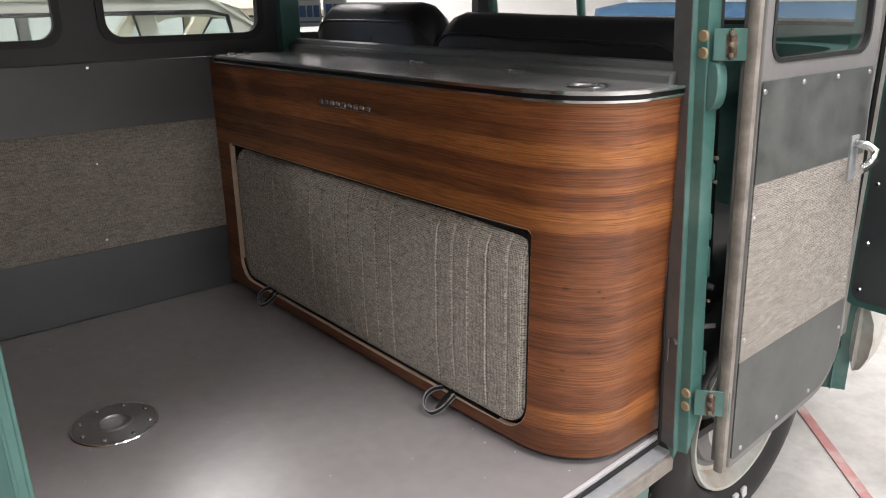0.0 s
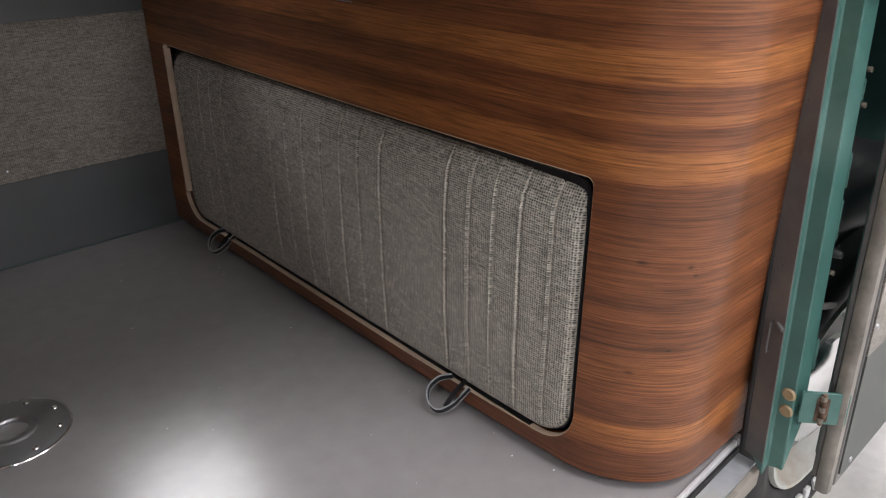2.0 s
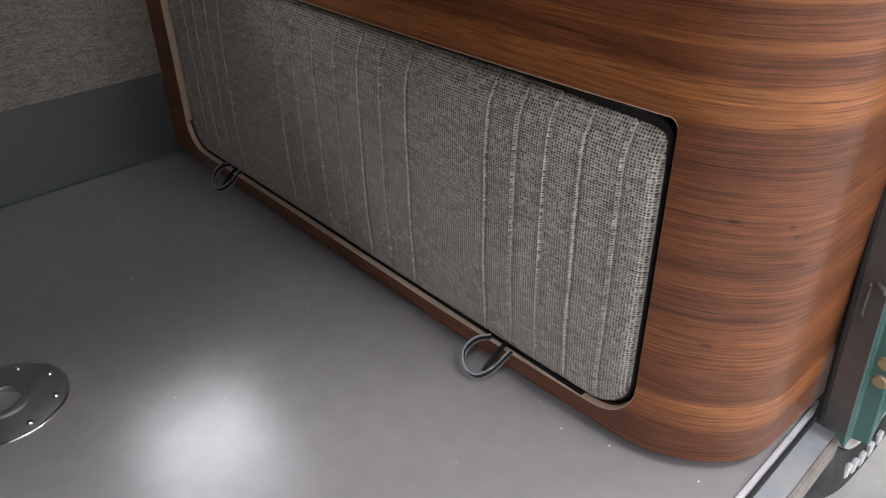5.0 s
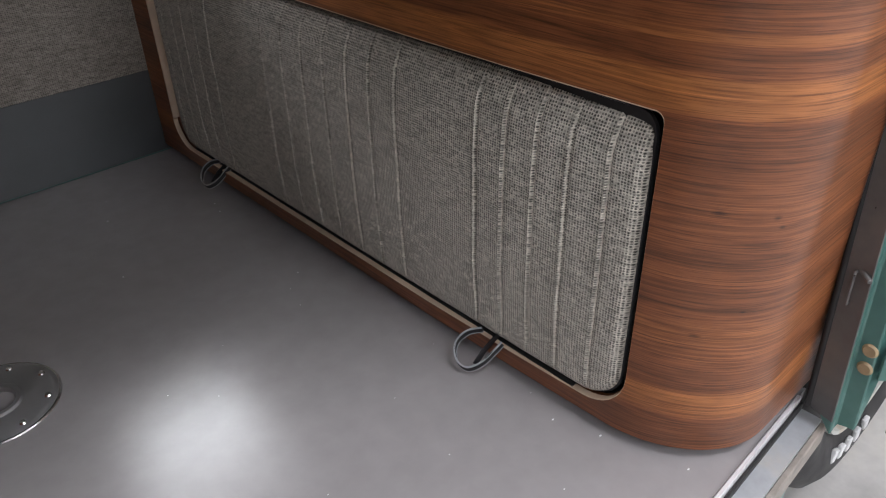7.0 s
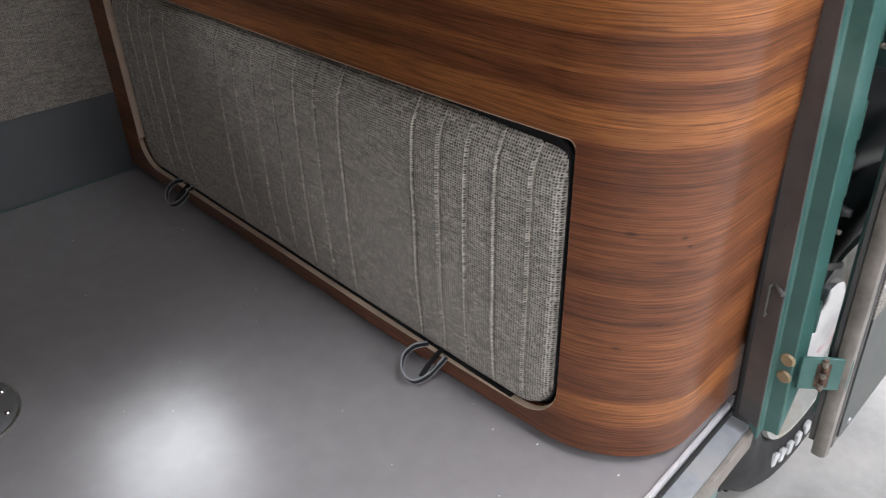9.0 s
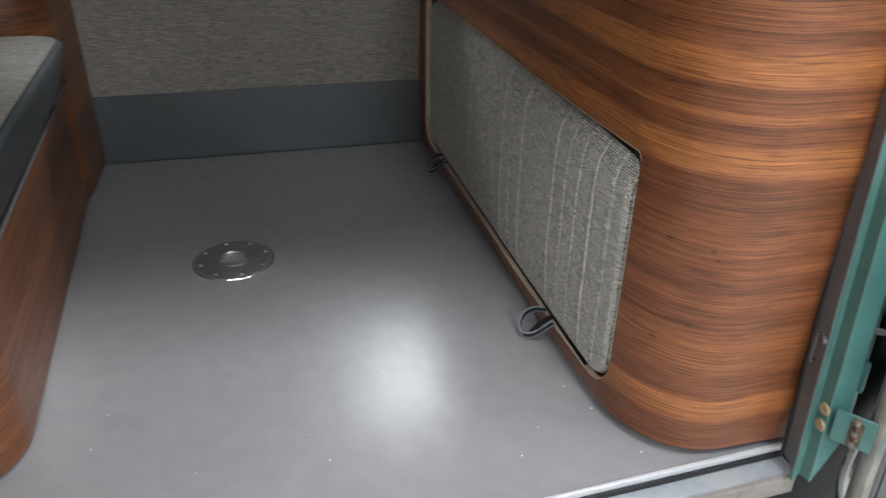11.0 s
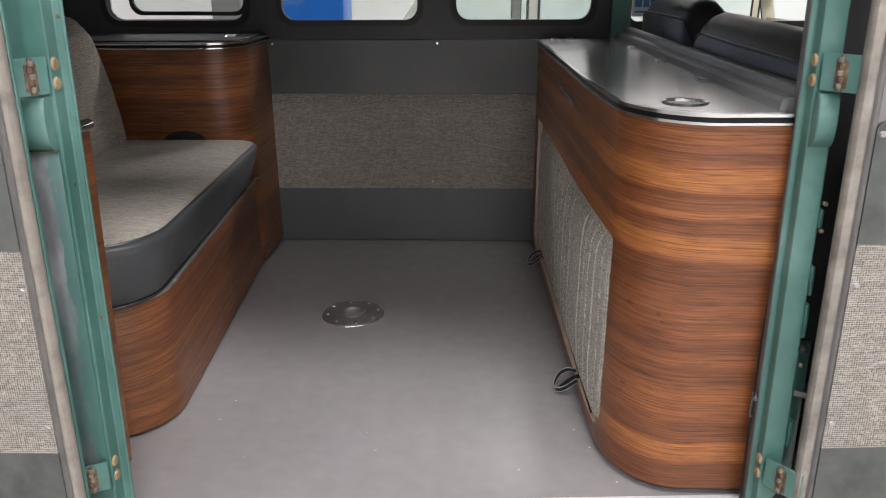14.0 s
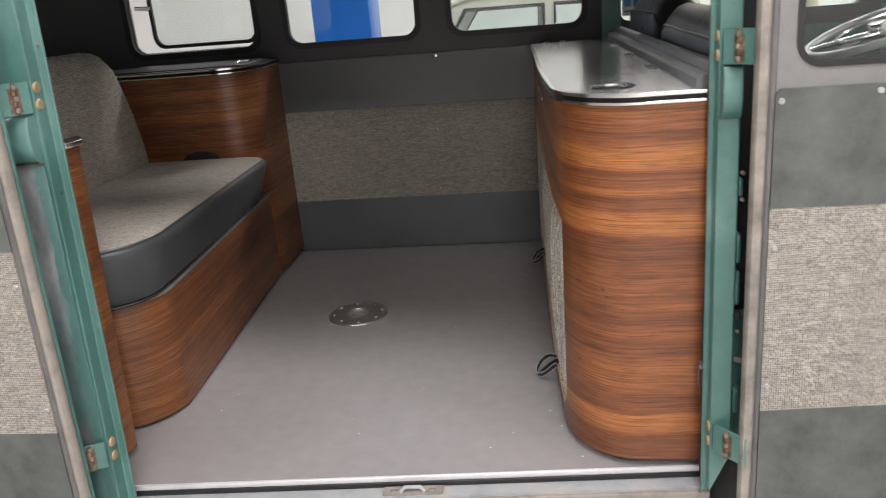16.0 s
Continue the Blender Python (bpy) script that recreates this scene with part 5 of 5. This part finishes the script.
def cab_shell():
    nose = structure("wall_nose", band(nose_line(), 0.03, -0.20, 0.79), GREEN, "green painted rounded nose of the van", "wall")
    line = nose_line()
    for x, y in (line[0], line[7], (NOSE, (line[11][1] + line[12][1]) / 2), line[16], line[-1]):
        part("screen_post", cyl((x - 0.012, y, 0.78), (x - 0.10, y, ROOF), 0.018, 10), GREEN, nose, "green windscreen post")
    part("screen_bead", band(nose_line(-0.008), 0.012, 0.803, 0.812), SIGN_WHITE, nose, "pale bead under the windscreen")
    part("header", band([(x - 0.09, y) for x, y in nose_line(-0.02)], 0.04, 1.22, ROOF), GREEN, nose, "green roof edge over the windscreen")
    part("dashboard", band(nose_line(-0.032), 0.13, 0.58, 0.74), GREEN, nose, "green painted dashboard")
    part("screen_seal", band(nose_line(-0.002), 0.026, 0.79, 0.803), RUBBER, nose, "black windscreen seal")
    part("mirror", box(1.30, 1.33, 0.66, 0.86, 1.00, 1.06, 0.01, 2), VINYL_BLACK, nose, "small black rear-view mirror")
    structure("floor_cab", box(0.352, 1.20, 0.04, WALL_Y, -0.07, -0.05), RUBBER, "black rubber cab floor mat", "floor")
    structure("wall_cab_post", prism([(1.10, 0.03), (1.16, 0.035), (1.16, 0.08), (1.10, 0.08)], -0.02, 1.2), PALE_MINT, "pale green cab door post", "pillar")
    structure("wall_far_post", box(0.222, 0.286, WALL_Y - 0.03, WALL_Y + 0.005, 0.729, ROOF), GREEN, "green far pillar beside the cab", "pillar")
    structure("wall_arch", band([(0.16, 0.10), (0.30, 0.12), (0.42, 0.17), (1.10, 0.17)], -0.02, -0.30, 0.20), RUBBER, "dark inner panel over the front wheel", "wall")


def bumper():
    b = thing("bumper", "pale chipped front bumper wrapped round the nose", "bumper")
    path = nose_line(0.05)
    rows = []
    bm = bmesh.new()
    outer = offset_path(path, 0.0)
    for i, (x, y) in enumerate(path):
        nx, ny = [(p - q) / 0.01 for p, q in zip(offset_path(path, 0.01)[i], path[i])]
        rows.append([bm.verts.new((x + nx * o, y + ny * o, -0.02 + h)) for o, h in ((0.0, -0.10), (0.018, -0.09), (0.034, -0.05), (0.038, 0.0), (0.034, 0.05), (0.018, 0.09), (0.0, 0.10), (-0.004, 0.09), (-0.004, -0.09))])
    for a, c in zip(rows, rows[1:]):
        for k in range(9):
            bm.faces.new((a[k], a[(k + 1) % 9], c[(k + 1) % 9], c[k]))
    bm.faces.new(rows[0])
    bm.faces.new(rows[-1][::-1])
    part("bar", bm, PALE_MINT, b, "pale painted bar with rust chips")
    for y in (0.35, 1.15):
        part("bracket", cyl((1.40, y, -0.02), (1.62, y, -0.02), 0.02, 10), RUBBER, b)


def cab_door():
    """The near cab door, standing open across the van's side."""
    d = thing("cab_door", "open green cab door with dark screwed trim panel", "door")
    w, lo, hi = 0.74, 0.08, 1.15
    place = Matrix.Translation((1.13, 0.055, 0)) @ Matrix.Rotation(radians(-94), 4, "Z")

    def put(name, bm, m, label):
        bmesh.ops.transform(bm, matrix=place, verts=bm.verts)
        return part(name, bm, m, d, label)

    hole = round_rect(0.09, w - 0.08, 0.80, 1.08, 0.05)
    put("leaf", holed(round_rect(0.0, w, lo, hi, 0.05), [hole], "xz", -0.02, 0.02), GREEN, "green door shell")
    put("trim_panel", prism(round_rect(0.035, w - 0.03, lo + 0.02, 0.70, 0.03), 0, 0.006, m=Matrix(((1, 0, 0, 0), (0, 0, 1, -0.0265), (0, 1, 0, 0), (0, 0, 0, 1)))), VINYL, "dark vinyl trim panel")
    put("seal", tube([(0.012, -0.022, lo + 0.03), (0.012, -0.022, hi - 0.05)], 0.010, 8, up=Vector((0, 1, 0))), RUBBER, "black door seal")
    for z in (0.13, 0.26, 0.42, 0.58, 0.68):
        put("screw", cyl((0.055, -0.026, z), (0.055, -0.031, z), 0.007, 10, 0.004), CHROME, "")
    pane = put("pane", prism(hole, 0, 0.004, m=Matrix(((1, 0, 0, 0), (0, 0, 1, -0.002), (0, 1, 0, 0), (0, 0, 0, 1)))), GLASS, "clear door glass")
    pane.visible_shadow = False


bumper()
cab_door()
bulkhead()
front_seat(0.060, 0.835, 0.853, 0.012)
front_seat(0.850, 1.420, 0.876)
steering_wheel()
cab_shell()


def wheel():
    cx, cz = 0.612, GROUND + 0.335
    w = thing("wheel", "front wheel with blackwall tyre and pale painted rim", "wheel", (cx, 0.036, cz))
    seg = 64

    def lathe(profile):
        bm = bmesh.new()
        rows = [[bm.verts.new((r * math.cos(k * math.tau / seg), y, r * math.sin(k * math.tau / seg))) for k in range(seg)] for r, y in profile]
        for a, b in zip(rows, rows[1:]):
            for k in range(seg):
                bm.faces.new((a[k], a[(k + 1) % seg], b[(k + 1) % seg], b[k]))
        return bm

    tyre = part("tyre", lathe([(0.205, 0.015), (0.215, 0.0), (0.26, -0.014), (0.295, -0.010), (0.318, 0.004), (0.328, 0.025), (0.33, 0.07), (0.328, 0.118), (0.31, 0.15), (0.26, 0.16), (0.205, 0.14)]), RUBBER, w, "black rubber tyre with white raised lettering")
    part("rim", lathe([(0.207, 0.006), (0.204, -0.004), (0.197, -0.003), (0.192, 0.012), (0.180, 0.020), (0.172, 0.040), (0.160, 0.044)]), PALE_MINT, w, "pale chipped rusty steel rim")
    part("disc", lathe([(0.162, 0.042), (0.150, 0.046), (0.145, 0.030), (0.120, 0.020), (0.06, 0.016), (0.001, 0.014)]), GREY_PAINT, w, "grey wheel disc")
    part("hub_cap", lathe([(0.115, 0.022), (0.110, 0.010), (0.09, 0.0), (0.06, -0.006), (0.001, -0.008)]), CHROME, w, "domed chrome hub cap")
    for k in range(40):
        a = math.tau * k / 40
        for y in (0.045, 0.09):
            bm = box(-0.007, 0.007, y - 0.017, y + 0.017, 0.328, 0.335)
            bmesh.ops.transform(bm, matrix=Matrix.Rotation(a + (0.04 if y > 0.06 else 0), 4, "Y"), verts=bm.verts)
            part("tread_block", bm, RUBBER, tyre)
    for a in (243, 252, 261, 270, 279):
        bm = box(-0.010, 0.010, -0.0155, -0.006, 0.232, 0.260, 0.002, 1)
        bmesh.ops.transform(bm, matrix=Matrix.Rotation(radians(90 - a), 4, "Y"), verts=bm.verts)
        part("raised_mark", bm, SIGN_WHITE, tyre, "white raised sidewall block")


wheel()


def hall_post():
    p = thing("lift_post", "bright blue steel lift post", "lift post", (-1.215, 3.9, GROUND))
    part("column", box(-0.19, 0.19, -0.18, 0.18, 0.012, 3.6, 0.012, 2), BLUE_POST, p, "blue painted box column")
    part("base_plate", box(-0.32, 0.32, -0.3, 0.3, 0.0, 0.014), BLUE_POST, p)


hall_post()


def parked_car(name, label, at, turn, paint_m, length_cabin=1.75, roof=1.325, belt=0.785, long_nose=0.95, long_tail=0.95, wide=1.5, top_m=None):
    """A rounded saloon: lower body, glasshouse with side windows, roof. Its own x runs along it, its near side at y = 0."""
    c = thing(name, label, "car", at)
    c.rotation_euler = (0, 0, radians(turn))
    L0, L1 = -long_nose, length_cabin + long_tail
    prof = [(L0, 0.28), (L0 - 0.04, 0.45), (L0 + 0.08, 0.66), (L0 + 0.4, 0.73), (-0.12, belt - 0.02), (0.0, belt), (length_cabin, belt), (length_cabin + 0.3, belt - 0.05), (L1 - 0.15, 0.70), (L1, 0.48), (L1 - 0.02, 0.28)]
    bm = bmesh.new()
    rows = []
    for y, sq in ((0.06, 0.93), (0.015, 0.985), (0.0, 1.0), (wide, 1.0), (wide - 0.015 + 0.03, 0.985), (wide + 0.0, 0.93)):
        mx = (L0 + L1) / 2
        rows.append([bm.verts.new((mx + (x - mx) * sq, y, 0.28 + (z - 0.28) * (0.97 + 0.03 * sq))) for x, z in prof])
    n = len(prof)
    for a, b in zip(rows, rows[1:]):
        for k in range(n):
            bm.faces.new((a[k], a[(k + 1) % n], b[(k + 1) % n], b[k]))
    bm.faces.new(rows[0])
    bm.faces.new(rows[-1][::-1])
    part("body", bm, paint_m, c, "rounded lower body")
    top_m = top_m or paint_m
    # glasshouse sides with windows
    w1 = length_cabin - 0.06
    outer = [(0.0, belt - 0.01), (length_cabin, belt - 0.01), (length_cabin - 0.10, roof - 0.19), (length_cabin - 0.30, roof - 0.09), (0.45, roof - 0.09), (0.30, roof - 0.13)]
    mid = length_cabin * 0.5
    holes = [[(0.16, belt + 0.03), (mid - 0.03, belt + 0.03), (mid - 0.03, roof - 0.165), (0.42, roof - 0.165)], [(mid + 0.03, belt + 0.03), (w1 - 0.08, belt + 0.03), (w1 - 0.16, roof - 0.185), (w1 - 0.26, roof - 0.165), (mid + 0.03, roof - 0.165)]]
    for y in (0.05, wide - 0.05):
        side = part("side_frame", holed(outer, holes, "xz", y - 0.012, y + 0.012), top_m, c, "window frames of the side")
        for h in holes:
            part("window_trim", tube([(x, y - 0.014 if y < 1 else y + 0.014, z) for x, z in h], 0.012, 6, closed=True, up=Vector((0, 1, 0))), RUBBER, side, "black window seal")
            part("pane", prism(h, 0, 0.004, m=Matrix(((1, 0, 0, 0), (0, 0, 1, y), (0, 1, 0, 0), (0, 0, 0, 1)))), GLASS, side)
    bm = bmesh.new()
    rows = []
    for k in range(13):
        f = k / 12
        y = 0.02 + (wide - 0.04) * f
        lift = 0.10 * math.sin(math.pi * f) ** 0.55
        rows.append([bm.verts.new((x, y, z + lift * (1 if 0 < i < 6 else 0.5))) for i, (x, z) in enumerate([(0.30, roof - 0.14), (0.42, roof - 0.105), (0.7, roof - 0.09), (length_cabin * 0.6, roof - 0.09), (length_cabin - 0.32, roof - 0.10), (length_cabin - 0.16, roof - 0.15), (length_cabin - 0.06, roof - 0.25)])])
    for a, b in zip(rows, rows[1:]):
        for k in range(6):
            bm.faces.new((a[k], a[k + 1], b[k + 1], b[k]))
    part("roof", bm, top_m, c, "smooth domed roof", 60)
    part("gutter", tube([(0.30, 0.02, roof - 0.14), (0.45, 0.015, roof - 0.098), (length_cabin - 0.32, 0.015, roof - 0.10), (length_cabin - 0.06, 0.02, roof - 0.25)], 0.010, 6, up=Vector((0, 1, 0))), top_m, c, "rain gutter")
    for y in (0.06, wide - 0.06):
        part("screen_pillar", cyl((-0.02, y, belt), (0.33, y, roof - 0.12), 0.022, 8), top_m, c, "slanted windscreen pillar")
    part("rear_panel", box(length_cabin - 0.12, length_cabin - 0.08, 0.06, wide - 0.06, belt - 0.02, belt + 0.12), top_m, c)
    for x in (L0 + 0.62, L1 - 0.62):
        for y in (0.02, wide - 0.16):
            part("tyre", cyl((x, y, 0.31), (x, y + 0.14, 0.31), 0.31, 28, bevel=0.02), RUBBER, c, "black tyre")
    for x in (0.55, 1.15):
        part("seat", box(x, x + 0.14, 0.2, wide - 0.2, 0.45, belt + 0.14, 0.04, 3), SIGN_WHITE, c, "pale seat")
    return c


parked_car("parked_car", "cream-white parked car with rounded roof and black window seals", (-0.78, 3.0, GROUND), 0, WHITE_CAR, 1.75, 1.40, 0.80)
parked_car("parked_car", "cream parked car with rounded roof behind the white one", (1.25, 5.3, GROUND), 4, CREAM_CAR)
parked_car("parked_car", "cream parked car with rounded roof in front of the van", (7.6, 3.2, GROUND), 70, CREAM_CAR)
parked_car("parked_car", "blue parked car with white roof beside a wall", (6.2, 0.9, GROUND), 92, BLUE_CAR, 2.6, 1.625, 1.235, 0.7, 0.5, 1.6, SIGN_WHITE)


def hall_column():
    c = thing("wall_column", "grey steel column against the white hall wall", "column", (-2.55, 6.4, GROUND))
    part("shaft", box(-0.14, 0.14, -0.12, 0.12, 0.0, 5.4, 0.01, 1), GREY_PAINT, c)


def roller_door():
    d = thing("roller_door", "white slatted roller door in the hall wall", "door", (11.96, 4.2, GROUND))
    for k in range(26):
        part("slat", box(-0.03, 0.0, -2.0, 2.0, 0.13 * k, 0.13 * k + 0.122, 0.008, 1), WHITE_WALL, d)
    for y in (-2.08, 2.08):
        part("guide", box(-0.06, 0.0, y - 0.06, y + 0.06, 0.0, 3.4), GREY_PAINT, d)


def window_card(x, z):
    """Printed card stuck to the far cab window; its writing is not legible."""
    c = thing("window_card", "white card with blue print stuck to the cab window", "sign", (x, WALL_Y - 0.004, z), group="window cards")
    part("card", box(-0.044, 0.044, -0.002, 0.002, 0.0, 0.165), SIGN_WHITE, c)
    part("picture", box(-0.030, 0.024, -0.0045, -0.0022, 0.082, 0.112), GREEN, c, "dark green printed picture")
    for a, b, lo, hi in ((-0.036, -0.014, 0.030, 0.066), (-0.008, 0.010, 0.030, 0.066), (0.016, 0.036, 0.030, 0.066), (-0.036, 0.036, 0.012, 0.018)):
        part("print_bar", box(a, b, -0.0045, -0.0022, lo, hi), SIGN_BLUE, c)


hall_column()
roller_door()
window_card(0.337, 0.802)
window_card(0.436, 0.806)


def floor_crumbs():
    """Tiny pale crumbs and flecks on the load floor."""
    rng = random.Random(4)
    bm = bmesh.new()
    for _ in range(34):
        x, y, r = rng.uniform(-0.85, 0.0), rng.uniform(0.06, 1.4), rng.uniform(0.0005, 0.0013)
        bmesh.ops.create_icosphere(bm, subdivisions=1, radius=r, matrix=Matrix.Translation((x, y, r * 0.5)) @ Matrix.Diagonal((1.5, 1.0, 0.5, 1)))
    for x, y, r in ((0.004, 0.20, 0.0016), (-0.02, 0.265, 0.0014), (-0.15, 0.12, 0.0015), (0.04, 0.085, 0.0016)):
        bmesh.ops.create_icosphere(bm, subdivisions=1, radius=r, matrix=Matrix.Translation((x, y, r * 0.3)) @ Matrix.Diagonal((1.6, 0.9, 0.4, 1)))
    solid("floor_crumbs", bm, SIGN_WHITE, "scattered pale crumbs and flecks on the grey floor", "debris", kind="stuff")


floor_crumbs()
